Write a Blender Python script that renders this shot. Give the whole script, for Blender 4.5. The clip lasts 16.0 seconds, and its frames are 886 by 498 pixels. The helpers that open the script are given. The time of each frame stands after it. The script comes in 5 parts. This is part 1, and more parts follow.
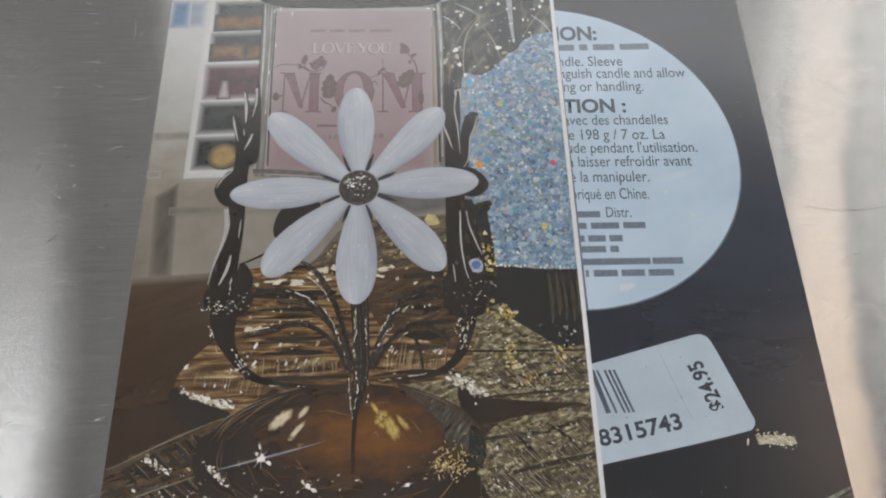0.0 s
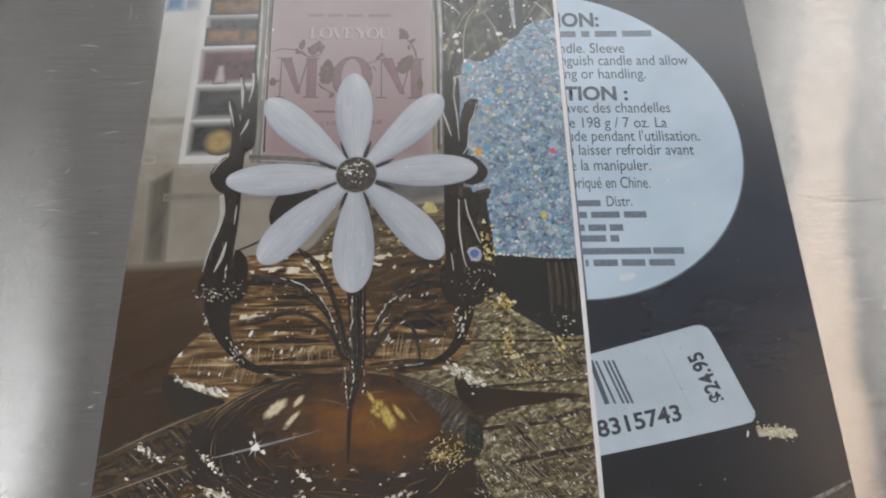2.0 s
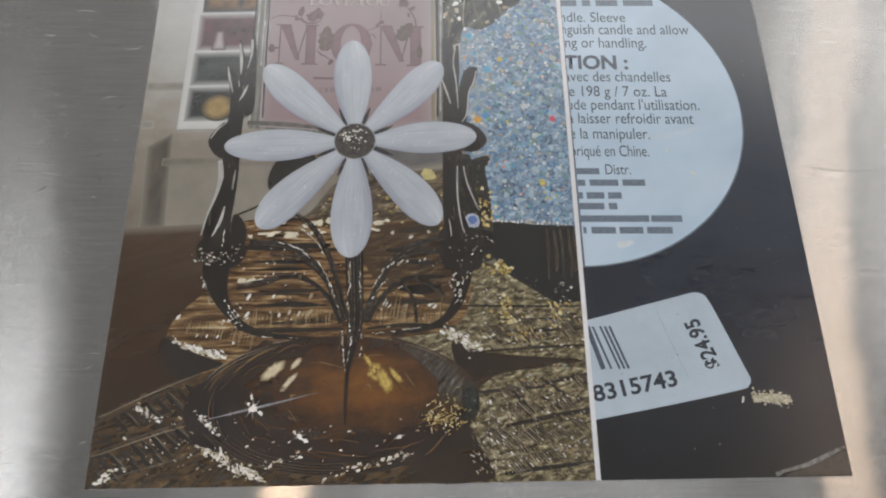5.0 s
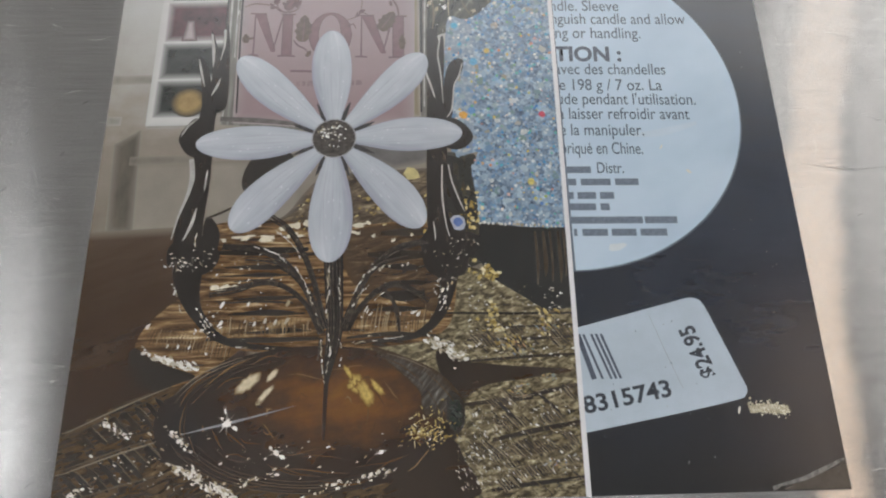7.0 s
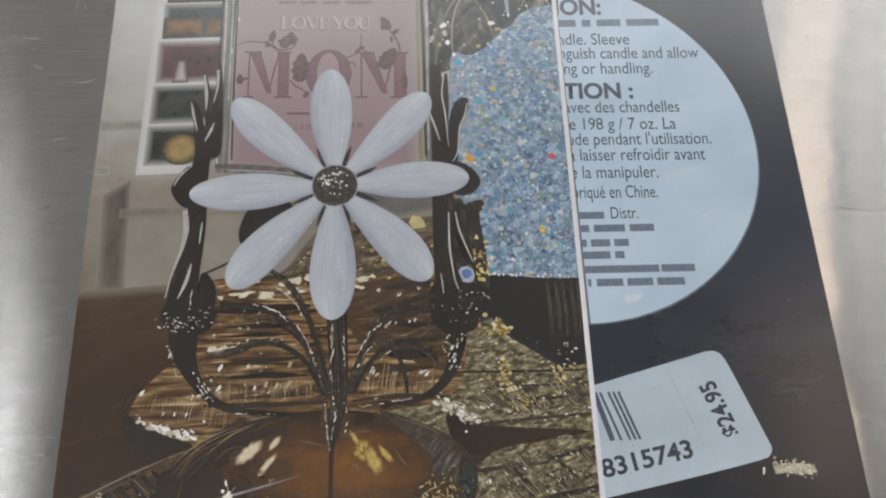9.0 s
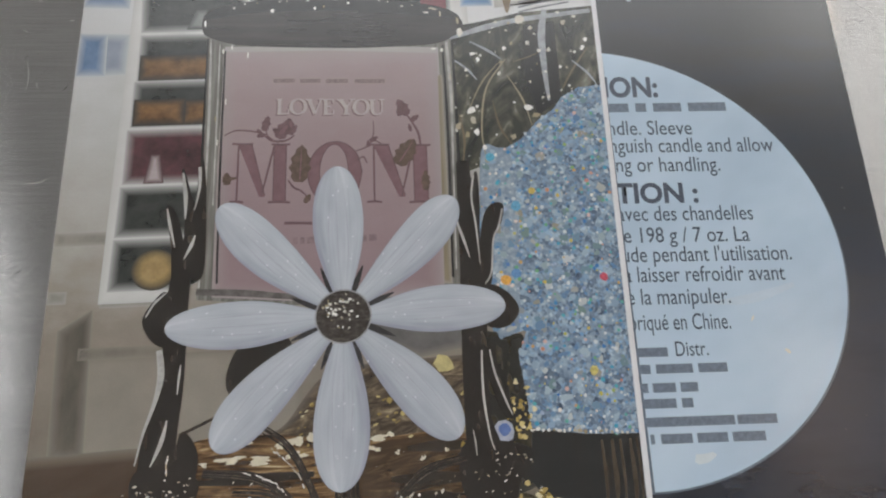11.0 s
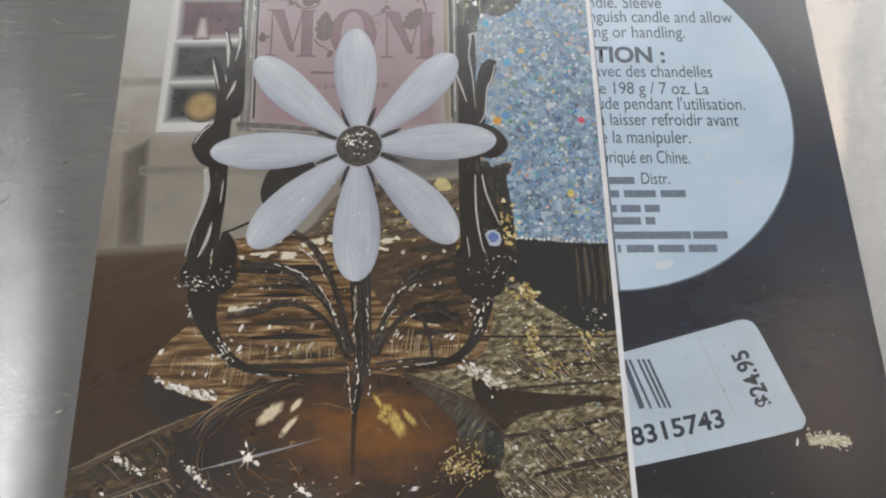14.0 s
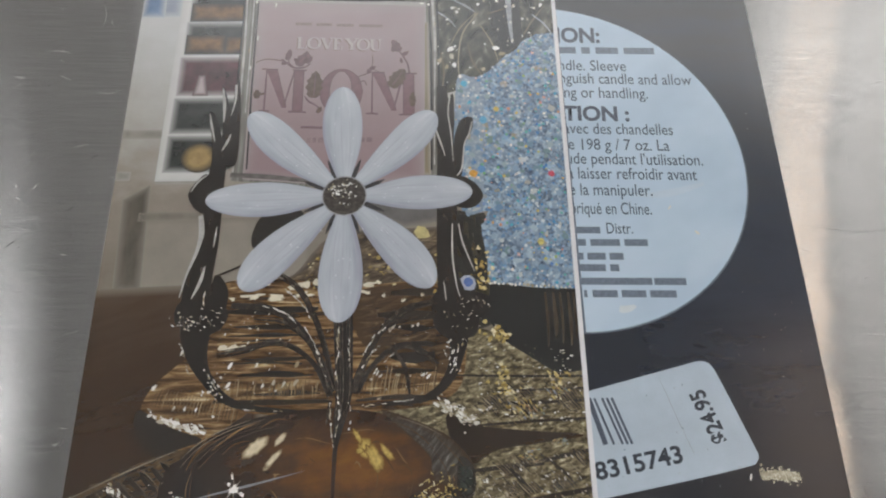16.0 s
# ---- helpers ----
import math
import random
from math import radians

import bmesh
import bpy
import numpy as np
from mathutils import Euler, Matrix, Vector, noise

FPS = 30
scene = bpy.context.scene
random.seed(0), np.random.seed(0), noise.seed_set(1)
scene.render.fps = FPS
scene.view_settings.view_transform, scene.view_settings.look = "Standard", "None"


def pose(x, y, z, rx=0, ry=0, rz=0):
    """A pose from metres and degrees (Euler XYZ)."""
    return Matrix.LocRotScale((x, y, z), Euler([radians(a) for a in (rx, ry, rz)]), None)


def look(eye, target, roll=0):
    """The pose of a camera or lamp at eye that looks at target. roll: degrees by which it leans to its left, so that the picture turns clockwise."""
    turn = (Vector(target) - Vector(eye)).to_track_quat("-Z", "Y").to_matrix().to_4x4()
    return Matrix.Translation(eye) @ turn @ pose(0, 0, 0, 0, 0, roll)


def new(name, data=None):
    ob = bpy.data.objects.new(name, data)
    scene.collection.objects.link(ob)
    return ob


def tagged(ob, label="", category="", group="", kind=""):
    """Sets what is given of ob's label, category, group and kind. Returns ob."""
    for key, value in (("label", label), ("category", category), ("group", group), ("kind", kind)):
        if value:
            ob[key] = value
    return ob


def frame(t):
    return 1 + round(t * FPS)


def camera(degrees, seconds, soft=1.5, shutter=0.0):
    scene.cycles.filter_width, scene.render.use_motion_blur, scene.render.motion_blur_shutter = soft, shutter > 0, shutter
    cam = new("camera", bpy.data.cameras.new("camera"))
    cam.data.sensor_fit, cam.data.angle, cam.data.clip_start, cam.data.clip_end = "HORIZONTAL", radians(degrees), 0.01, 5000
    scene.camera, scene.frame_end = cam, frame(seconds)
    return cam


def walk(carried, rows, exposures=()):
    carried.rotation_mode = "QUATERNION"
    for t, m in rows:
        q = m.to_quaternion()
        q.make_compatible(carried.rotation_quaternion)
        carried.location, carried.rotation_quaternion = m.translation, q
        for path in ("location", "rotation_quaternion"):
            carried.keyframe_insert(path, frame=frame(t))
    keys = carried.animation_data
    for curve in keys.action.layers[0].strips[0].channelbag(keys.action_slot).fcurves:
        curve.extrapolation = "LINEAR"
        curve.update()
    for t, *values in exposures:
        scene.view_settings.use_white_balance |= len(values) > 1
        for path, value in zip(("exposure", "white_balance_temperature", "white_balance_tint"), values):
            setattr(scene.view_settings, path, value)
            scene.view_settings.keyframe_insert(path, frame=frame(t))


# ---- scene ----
cam = camera(66, 16.0, soft=2.1)
PATH = [
    (0, (0.09172, 0.00301, 0.20756), (0.09919, 0.08561, 0.0), 3.66),
    (0.5, (0.09178, 0.00229, 0.20510), (0.09955, 0.08386, 0.0), 4.39),
    (1, (0.09162, 0.00220, 0.20592), (0.09878, 0.08291, 0.0), 4.01),
    (1.5, (0.09147, 0.00151, 0.20364), (0.10050, 0.08272, 0.0), 5.12),
    (2, (0.09251, 0.00299, 0.20455), (0.09971, 0.08154, 0.0), 4.11),
    (2.5, (0.09342, 0.00189, 0.20404), (0.10016, 0.08008, 0.0), 3.89),
    (3, (0.09598, -0.00044, 0.20425), (0.10269, 0.07968, 0.0), 3.59),
    (3.5, (0.09565, -0.00169, 0.20587), (0.10254, 0.07942, 0.0), 3.66),
    (4, (0.09552, -0.00256, 0.20735), (0.10339, 0.07992, 0.0), 4.07),
    (4.5, (0.09425, -0.00091, 0.20529), (0.10371, 0.07830, 0.0), 5.80),
    (4.7, (0.09316, -0.00406, 0.20257), (0.10092, 0.07050, 0.0), 5.23),
    (6.8, (0.09722, -0.00204, 0.20121), (0.10227, 0.07090, 0.0), 3.18),
    (7, (0.09622, 0.00596, 0.19493), (0.10500, 0.07117, 0.0), 6.64),
    (7.5, (0.09184, 0.01238, 0.19022), (0.10216, 0.07310, 0.0), 8.64),
    (8, (0.09293, 0.01116, 0.19205), (0.10211, 0.07301, 0.0), 7.47),
    (8.5, (0.08980, 0.01231, 0.19032), (0.10000, 0.07503, 0.0), 7.88),
    (9, (0.09242, 0.02592, 0.19113), (0.10320, 0.08754, 0.0), 8.03),
    (9.5, (0.08470, 0.04986, 0.19281), (0.09709, 0.11972, 0.0), 8.46),
    (9.7, (0.08360, 0.05866, 0.18809), (0.09568, 0.12315, 0.0), 8.92),
    (11.8, (0.08494, 0.07616, 0.16636), (0.09884, 0.12525, 0.0), 13.87),
    (12, (0.08641, 0.07274, 0.16612), (0.09916, 0.12414, 0.0), 11.87),
    (12.5, (0.08700, 0.06971, 0.16660), (0.09951, 0.12176, 0.0), 11.49),
    (13, (0.08568, 0.05951, 0.16947), (0.09649, 0.11399, 0.0), 9.87),
    (13.5, (0.08496, 0.02738, 0.18015), (0.09419, 0.08176, 0.0), 8.90),
    (14, (0.08623, 0.01890, 0.18348), (0.09539, 0.07646, 0.0), 8.07),
    (14.5, (0.08814, 0.02474, 0.18656), (0.09765, 0.08518, 0.0), 7.95),
    (15, (0.08893, 0.04557, 0.18828), (0.10126, 0.11624, 0.0), 8.08),
    (15.5, (0.08767, 0.02635, 0.19125), (0.09798, 0.09726, 0.0), 7.81),
    (16, (0.08975, 0.01654, 0.19773), (0.10229, 0.09058, 0.0), 9.08),
]
walk(cam, [(t, look(eye, target, roll)) for t, eye, target, roll in PATH],
     exposures=((0.0, -0.08), (4.5, -0.08), (7.3, -0.04), (8.3, 0.10), (9.5, -0.10), (12.0, -0.12), (14.0, 0.06), (14.5, 0.05), (15.3, -0.09), (16.0, -0.10)))


world = bpy.data.worlds.new("world")
scene.world = world
world.use_nodes = True
world.node_tree.nodes["Background"].inputs[0].default_value = (0.75, 0.85, 1.0, 1)
world.node_tree.nodes["Background"].inputs[1].default_value = 0.3

MM = 0.001          # everything on the print is given in millimetres from its lower left corner
CEIL = 1.6          # ceiling height over the worktop
rnd = random.Random(7)


# ---- materials ----
class Nodes:
    def __init__(self, name):
        self.m = bpy.data.materials.new(name)
        self.m.use_nodes = True
        self.t = self.m.node_tree
        self.b = self.t.nodes["Principled BSDF"]
        self.out = self.t.nodes["Material Output"]

    def add(self, kind, **kw):
        n = self.t.nodes.new(kind)
        for k, v in kw.items():
            n.inputs[k].default_value = v
        return n

    def link(self, a, b):
        self.t.links.new(a, b)

    def math(self, op, a, b=0.0, clamp=False):
        n = self.t.nodes.new("ShaderNodeMath")
        n.operation, n.use_clamp = op, clamp
        for i, v in enumerate((a, b)):
            if isinstance(v, (int, float)):
                n.inputs[i].default_value = v
            else:
                self.link(v, n.inputs[i])
        return n.outputs[0]

    def coords(self, size, angle=0.0, source="Object"):
        tc = self.t.nodes.new("ShaderNodeTexCoord")
        mp = self.t.nodes.new("ShaderNodeMapping")
        mp.vector_type = "TEXTURE"
        mp.inputs["Rotation"].default_value = (0, 0, radians(angle))
        mp.inputs["Scale"].default_value = (size[0] * MM, size[1] * MM, 1) if source == "Object" else (size[0], size[1], 1)
        self.link(tc.outputs[source], mp.inputs[0])
        return mp.outputs[0]

    def noise(self, size, angle=0.0, detail=4.0, source="Object", dist=0.0):
        n = self.add("ShaderNodeTexNoise", Scale=1.0, Detail=detail, Roughness=0.6, Distortion=dist)
        self.link(self.coords(size, angle, source), n.inputs["Vector"])
        return n.outputs[0]

    def ramp(self, fac, stops):
        n = self.t.nodes.new("ShaderNodeValToRGB")
        e = n.color_ramp.elements
        while len(e) < len(stops):
            e.new(0.5)
        for el, (p, c) in zip(e, stops):
            el.position, el.color = p, (*c, 1)
        self.link(fac, n.inputs[0])
        return n.outputs[0]

    def scaled(self, col, fac):
        n = self.t.nodes.new("ShaderNodeVectorMath")
        n.operation = "SCALE"
        self.link(col, n.inputs[0])
        self.link(fac, n.inputs[3])
        return n.outputs[0]

    def mix(self, fac, a, b):
        n = self.t.nodes.new("ShaderNodeMix")
        n.data_type = "RGBA"
        self.link(fac, n.inputs[0])
        for sock, v in ((n.inputs[6], a), (n.inputs[7], b)):
            if isinstance(v, tuple):
                sock.default_value = (*v, 1)
            else:
                self.link(v, sock)
        return n.outputs[2]


GLOSS = 0.23        # satin photo paper


def finish(n, col, soft=None, rough=GLOSS, grain=0.10):
    """Ink on photo paper: colour with fine print grain, under one satin gloss."""
    g = n.math("ADD", n.math("MULTIPLY", n.noise((0.35, 0.35), detail=2), grain * 2), 1 - grain)
    col = n.scaled(col, g)
    if soft:                # an out-of-focus edge runs over into the tone behind it
        at = n.t.nodes.new("ShaderNodeAttribute")
        at.attribute_name = "soft"
        col = n.mix(n.math("POWER", at.outputs["Fac"], 0.5 if sum(soft) > 0.6 else 1.0), soft, col)
    n.link(col, n.b.inputs["Base Color"])
    n.b.inputs["Roughness"].default_value = rough
    n.b.inputs["Specular IOR Level"].default_value = 0.85
    return n.m


def ink(name, stops, size=(8, 8), angle=0.0, detail=4.0, along=None, amount=1.0, soft=None, dist=0.0, grain=0.10, gain=1.0):
    """A printed tone: noise of the given grain size (mm) through a ramp; along = (axis, from, to) adds a gradient in mm."""
    n = Nodes(name)
    f = n.noise(size, angle, detail, dist=dist)
    f = n.math("ADD", n.math("MULTIPLY", n.math("SUBTRACT", f, 0.5), 1.7 * gain), 0.5)
    if along:
        sp = n.t.nodes.new("ShaderNodeSeparateXYZ")
        tc = n.t.nodes.new("ShaderNodeTexCoord")
        n.link(tc.outputs["Object"], sp.inputs[0])
        v = n.math("DIVIDE", n.math("SUBTRACT", sp.outputs["XYZ".index(along[0].upper())], along[1] * MM), (along[2] - along[1]) * MM)
        f = n.math("ADD", v, n.math("MULTIPLY", n.math("SUBTRACT", f, 0.5), amount), clamp=True)
    return finish(n, n.ramp(f, stops), soft, grain=grain)


def plain(name, col, var=0.12, size=6, soft=None):
    return ink(name, [(0.2, tuple(c * (1 - var) for c in col)), (0.8, tuple(c * (1 + var) for c in col))], (size, size), soft=soft)


def islands(name, stops, var=0.0):
    """Each small piece takes its own tone from the ramp."""
    n = Nodes(name)
    g = n.t.nodes.new("ShaderNodeNewGeometry")
    return finish(n, n.ramp(g.outputs["Random Per Island"], stops))


def petal_ink():
    """Frosted white petal: veins run along the petal, tone falls to one edge."""
    n = Nodes("petal_ink")
    oi = n.t.nodes.new("ShaderNodeObjectInfo")
    tc = n.t.nodes.new("ShaderNodeTexCoord")
    sp = n.t.nodes.new("ShaderNodeSeparateXYZ")
    n.link(tc.outputs["UV"], sp.inputs[0])
    u, v = sp.outputs[0], sp.outputs[1]
    vein = n.noise((1.6, 0.085), source="UV", detail=5)
    broad = n.noise((0.5, 0.45), source="UV", detail=2)
    edge = n.math("ABSOLUTE", n.math("SUBTRACT", v, 0.5))
    f = n.math("ADD", n.math("MULTIPLY", vein, 0.55), n.math("MULTIPLY", broad, 0.55))
    f = n.math("SUBTRACT", f, n.math("MULTIPLY", n.math("POWER", n.math("MULTIPLY", edge, 2.0), 3.0), 0.20))
    f = n.math("SUBTRACT", f, n.math("MULTIPLY", n.math("SUBTRACT", 1.0, u), 0.06))
    f = n.math("ADD", f, n.math("MULTIPLY", n.math("SUBTRACT", v, 0.5), 0.20))
    f = n.math("ADD", f, n.math("MULTIPLY", n.math("SUBTRACT", oi.outputs["Random"], 0.5), 0.08))
    col = n.ramp(f, [(0.22, (0.31, 0.33, 0.39)), (0.42, (0.415, 0.447, 0.50)), (0.62, (0.50, 0.535, 0.58)), (0.85, (0.65, 0.675, 0.71))])
    return finish(n, col, grain=0.06)


def glitter_ink():
    """Blue grey glitter: cells of two sizes, each of its own tone."""
    n = Nodes("glitter_ink")
    cols = []
    for s, stops in ((1.7, [(0.0, (0.052, 0.077, 0.117)), (0.3, (0.134, 0.192, 0.267)), (0.6, (0.222, 0.303, 0.401)), (0.85, (0.320, 0.431, 0.534)), (1.0, (0.499, 0.611, 0.700))]),
                     (0.8, [(0.0, (0.052, 0.080, 0.127)), (0.35, (0.170, 0.233, 0.312)), (0.7, (0.310, 0.402, 0.490)), (0.9, (0.114, 0.303, 0.585)), (1.0, (0.619, 0.718, 0.763))])):
        vo = n.t.nodes.new("ShaderNodeTexVoronoi")
        vo.inputs["Scale"].default_value = 1.0
        n.link(n.coords((s, s), 15), vo.inputs["Vector"])
        sp = n.t.nodes.new("ShaderNodeSeparateColor")
        n.link(vo.outputs["Color"], sp.inputs[0])
        cols.append(n.ramp(sp.outputs[0], stops))
    f = n.math("ADD", n.math("MULTIPLY", n.math("SUBTRACT", n.noise((14, 14), detail=3), 0.5), 1.6), 0.5, clamp=True)
    return finish(n, n.mix(f, cols[0], cols[1]))


def amber_ink():
    """Amber glass: bright in the middle, near black to the rim."""
    n = Nodes("amber_ink")
    tc = n.t.nodes.new("ShaderNodeTexCoord")
    mp = n.t.nodes.new("ShaderNodeMapping")
    mp.vector_type = "TEXTURE"
    mp.inputs["Location"].default_value = (0.076, 0.027, 0)
    mp.inputs["Scale"].default_value = (0.036, 0.0175, 1)
    n.link(tc.outputs["Object"], mp.inputs[0])
    ln = n.t.nodes.new("ShaderNodeVectorMath")
    ln.operation = "LENGTH"
    n.link(mp.outputs[0], ln.inputs[0])
    f = n.math("ADD", ln.outputs["Value"], n.math("MULTIPLY", n.math("SUBTRACT", n.noise((9, 5), 14, 7), 0.5), 1.15))
    col = n.ramp(f, [(0.0, (0.19, 0.078, 0.014)), (0.3, (0.125, 0.052, 0.013)), (0.6, (0.066, 0.030, 0.012)), (0.85, (0.034, 0.018, 0.010)), (1.0, (0.022, 0.013, 0.009))])
    return finish(n, col)


def steel_brushed():
    """Brushed stainless steel with the grain across the worktop: reflections draw out at right angles to it."""
    n = Nodes("brushed_steel")
    line = n.noise((22, 0.42), detail=4)
    cloud = n.noise((45, 30), detail=4)
    col = n.ramp(n.math("ADD", n.math("MULTIPLY", line, 0.75), n.math("MULTIPLY", cloud, 0.25)),
                 [(0.3, (0.36, 0.357, 0.352)), (0.7, (0.50, 0.497, 0.49))])
    n.link(col, n.b.inputs["Base Color"])
    n.b.inputs["Metallic"].default_value = 1.0
    n.link(n.math("ADD", n.math("MULTIPLY", cloud, 0.045), 0.035), n.b.inputs["Roughness"])
    # every brush line tips the surface a little towards or away from the long side
    fine, broad = n.noise((0.6, 0.03), detail=1), n.noise((40, 0.3), detail=3)
    tip = n.math("ADD", n.math("MULTIPLY", n.math("SUBTRACT", fine, 0.5), 2.4), n.math("MULTIPLY", n.math("SUBTRACT", broad, 0.5), 0.22))
    side = n.math("MULTIPLY", n.math("SUBTRACT", n.noise((30, 22), detail=2), 0.5), 0.022)
    xyz = n.t.nodes.new("ShaderNodeCombineXYZ")
    xyz.inputs[2].default_value = 1.0
    n.link(side, xyz.inputs[0])
    n.link(tip, xyz.inputs[1])
    unit = n.t.nodes.new("ShaderNodeVectorMath")
    unit.operation = "NORMALIZE"
    n.link(xyz.outputs[0], unit.inputs[0])
    n.link(unit.outputs[0], n.b.inputs["Normal"])
    return n.m


def paint(name, col, rough=0.6, grain=40):
    n = Nodes(name)
    f = n.math("ADD", n.math("MULTIPLY", n.noise((grain * 8, grain * 8)), 0.6), n.math("MULTIPLY", n.noise((grain, grain)), 0.4))
    n.link(n.ramp(f, [(0.3, tuple(c * 0.93 for c in col)), (0.7, tuple(min(1, c * 1.05) for c in col))]), n.b.inputs["Base Color"])
    n.b.inputs["Roughness"].default_value = rough
    return n.m


def glowing(name, col, strength):
    n = Nodes(name)
    n.b.inputs["Base Color"].default_value = (0.8, 0.8, 0.8, 1)
    n.b.inputs["Emission Color"].default_value = (*col, 1)
    n.b.inputs["Emission Strength"].default_value = strength
    return n.m


# ---- mesh helpers ----
def part(name, bm, material, parent=None, label=""):
    me = bpy.data.meshes.new(name)
    bm.to_mesh(me)
    bm.free()
    me.materials.append(material)
    ob = new(name, me)
    ob.parent = parent
    if label:
        ob["label"] = label
    return ob


def box(bm, x0, x1, y0, y1, z0, z1, bevel=0.0):
    r = bmesh.ops.create_cube(bm, size=1, matrix=Matrix.LocRotScale(((x0 + x1) / 2, (y0 + y1) / 2, (z0 + z1) / 2), None, (x1 - x0, y1 - y0, z1 - z0)))
    if bevel:
        es = list({e for v in r["verts"] for e in v.link_edges})
        bmesh.ops.bevel(bm, geom=es, offset=bevel, segments=3, affect="EDGES")
    return bm


def bow(pts, closed=False, n=6):
    """A smooth curve through the points (Catmull-Rom)."""
    P = [tuple(p) for p in pts]
    if closed:
        P = [P[-1], *P, P[0], P[1]]
    else:
        P = [P[0], *P, P[-1]]
    out = []
    for a, b, c, d in zip(P, P[1:], P[2:], P[3:]):
        for i in range(n):
            t = i / n
            out.append(tuple(0.5 * (2 * q + (r - p) * t + (2 * p - 5 * q + 4 * r - s) * t * t + (3 * q - p - 3 * r + s) * t ** 3)
                             for p, q, r, s in zip(a, b, c, d)))
    if not closed:
        out.append(P[-2])
    return out


BASE = 0.00028       # top of the paper


def level(k):
    return BASE + k * 0.000012


def sheet(name, pts, k, material, parent, label="", soft=0.0):
    """A flat printed area with the outline pts (mm) on ink layer k; soft: width of its out-of-focus edge in mm."""
    bm = bmesh.new()
    z = level(k) + rnd.random() * 3e-6
    if soft:
        lay = bm.verts.layers.float.new("soft")
        n = len(pts)
        area = sum(pts[i][0] * pts[(i + 1) % n][1] - pts[(i + 1) % n][0] * pts[i][1] for i in range(n))
        sg = 1 if area > 0 else -1
        cx, cy = sum(p[0] for p in pts) / n, sum(p[1] for p in pts) / n
        reach = sum(math.dist(p, (cx, cy)) for p in pts) / n
        rings = []
        for s, a in ((-0.5, 1.0), (0.5, 0.0)):
            ring = []
            for i in range(n):
                p, q, r = pts[i - 1], pts[i], pts[(i + 1) % n]
                if n > 12:      # a rounded shape shrinks to its middle
                    f = max(0.15, 1 + s * soft / reach)
                    x, y = cx + (q[0] - cx) * f, cy + (q[1] - cy) * f
                else:
                    d1 = Vector((q[0] - p[0], q[1] - p[1])).normalized()
                    d2 = Vector((r[0] - q[0], r[1] - q[1])).normalized()
                    m = Vector((d1.y + d2.y, -d1.x - d2.x)) * sg
                    m = m.normalized() * min(1.5, 1 / max(0.4, m.length / 2))
                    x, y = q[0] + m.x * s * soft, q[1] + m.y * s * soft
                v = bm.verts.new((min(max(x, 0.02), 215.88) * MM, min(max(y, 0.02), 279.3) * MM, z))
                v[lay] = a
                ring.append(v)
            rings.append(ring)
        bm.faces.new(rings[0])
        for i in range(n):
            j = (i + 1) % n
            bm.faces.new((rings[0][i], rings[0][j], rings[1][j], rings[1][i]))
    else:
        bm.faces.new([bm.verts.new((x * MM, y * MM, z)) for x, y in pts])
    bmesh.ops.triangulate(bm, faces=bm.faces[:], ngon_method="EAR_CLIP")
    bmesh.ops.recalc_face_normals(bm, faces=bm.faces[:])
    if bm.faces[:][0].normal.z < 0:
        bmesh.ops.reverse_faces(bm, faces=bm.faces[:])
    return part(name, bm, material, parent, label)


def strip_into(bm, ctrl, z, n=6):
    """A ribbon through ctrl = (x, y, width) in mm."""
    c = bow(ctrl, n=n)
    rows = []
    for i, (x, y, w) in enumerate(c):
        a, b = c[max(0, i - 1)], c[min(len(c) - 1, i + 1)]
        d = Vector((b[0] - a[0], b[1] - a[1]))
        d = d.normalized() if d.length else Vector((1, 0))
        w = max(w, 0.02) / 2
        rows.append([bm.verts.new(((x + sx * -d.y * w) * MM, (y + sx * d.x * w) * MM, z)) for sx in (1, -1)])
    for p, q in zip(rows, rows[1:]):
        f = bm.faces.new((p[0], p[1], q[1], q[0]))
        f.normal_update()
        if f.normal.z < 0:
            f.normal_flip()


def strips(name, lines, k, material, parent, label="", stuff=False):
    bm = bmesh.new()
    for c in lines:
        strip_into(bm, c, level(k) + rnd.random() * 4e-6)
    ob = part(name, bm, material, parent, label)
    if stuff:
        ob["kind"] = "stuff"
    return ob


def blob_into(bm, x, y, rx, ry, angle, z, rough=0.25, n=9):
    ca, sa = math.cos(radians(angle)), math.sin(radians(angle))
    vs = []
    for i in range(n):
        t = 2 * math.pi * i / n
        s = 1 + rnd.uniform(-rough, rough)
        u, v = rx * s * math.cos(t), ry * s * math.sin(t)
        vs.append(bm.verts.new(((x + u * ca - v * sa) * MM, (y + u * sa + v * ca) * MM, z)))
    bm.faces.new(vs)


def blobs(name, items, k, material, parent, label="", rough=0.25, n=9):
    bm = bmesh.new()
    for x, y, rx, ry, a in items:
        blob_into(bm, x, y, rx, ry, a, level(k) + rnd.random() * 4e-6, rough, n)
    ob = part(name, bm, material, parent, label)
    if len(items) > 3:
        ob["kind"] = "stuff"
    return ob


def oval(cx, cy, rx, ry, angle=0.0, n=48, a0=0.0, a1=360.0):
    ca, sa = math.cos(radians(angle)), math.sin(radians(angle))
    out = []
    for i in range(n):
        t = radians(a0 + (a1 - a0) * i / (n if a1 - a0 >= 360 else n - 1))
        u, v = rx * math.cos(t), ry * math.sin(t)
        out.append((cx + u * ca - v * sa, cy + u * sa + v * ca))
    return out


def ragged(pts, amount):
    cx, cy = sum(p[0] for p in pts) / len(pts), sum(p[1] for p in pts) / len(pts)
    return [(cx + (x - cx) * f, cy + (y - cy) * f) for x, y in pts for f in (1 + rnd.uniform(-amount, amount),)]


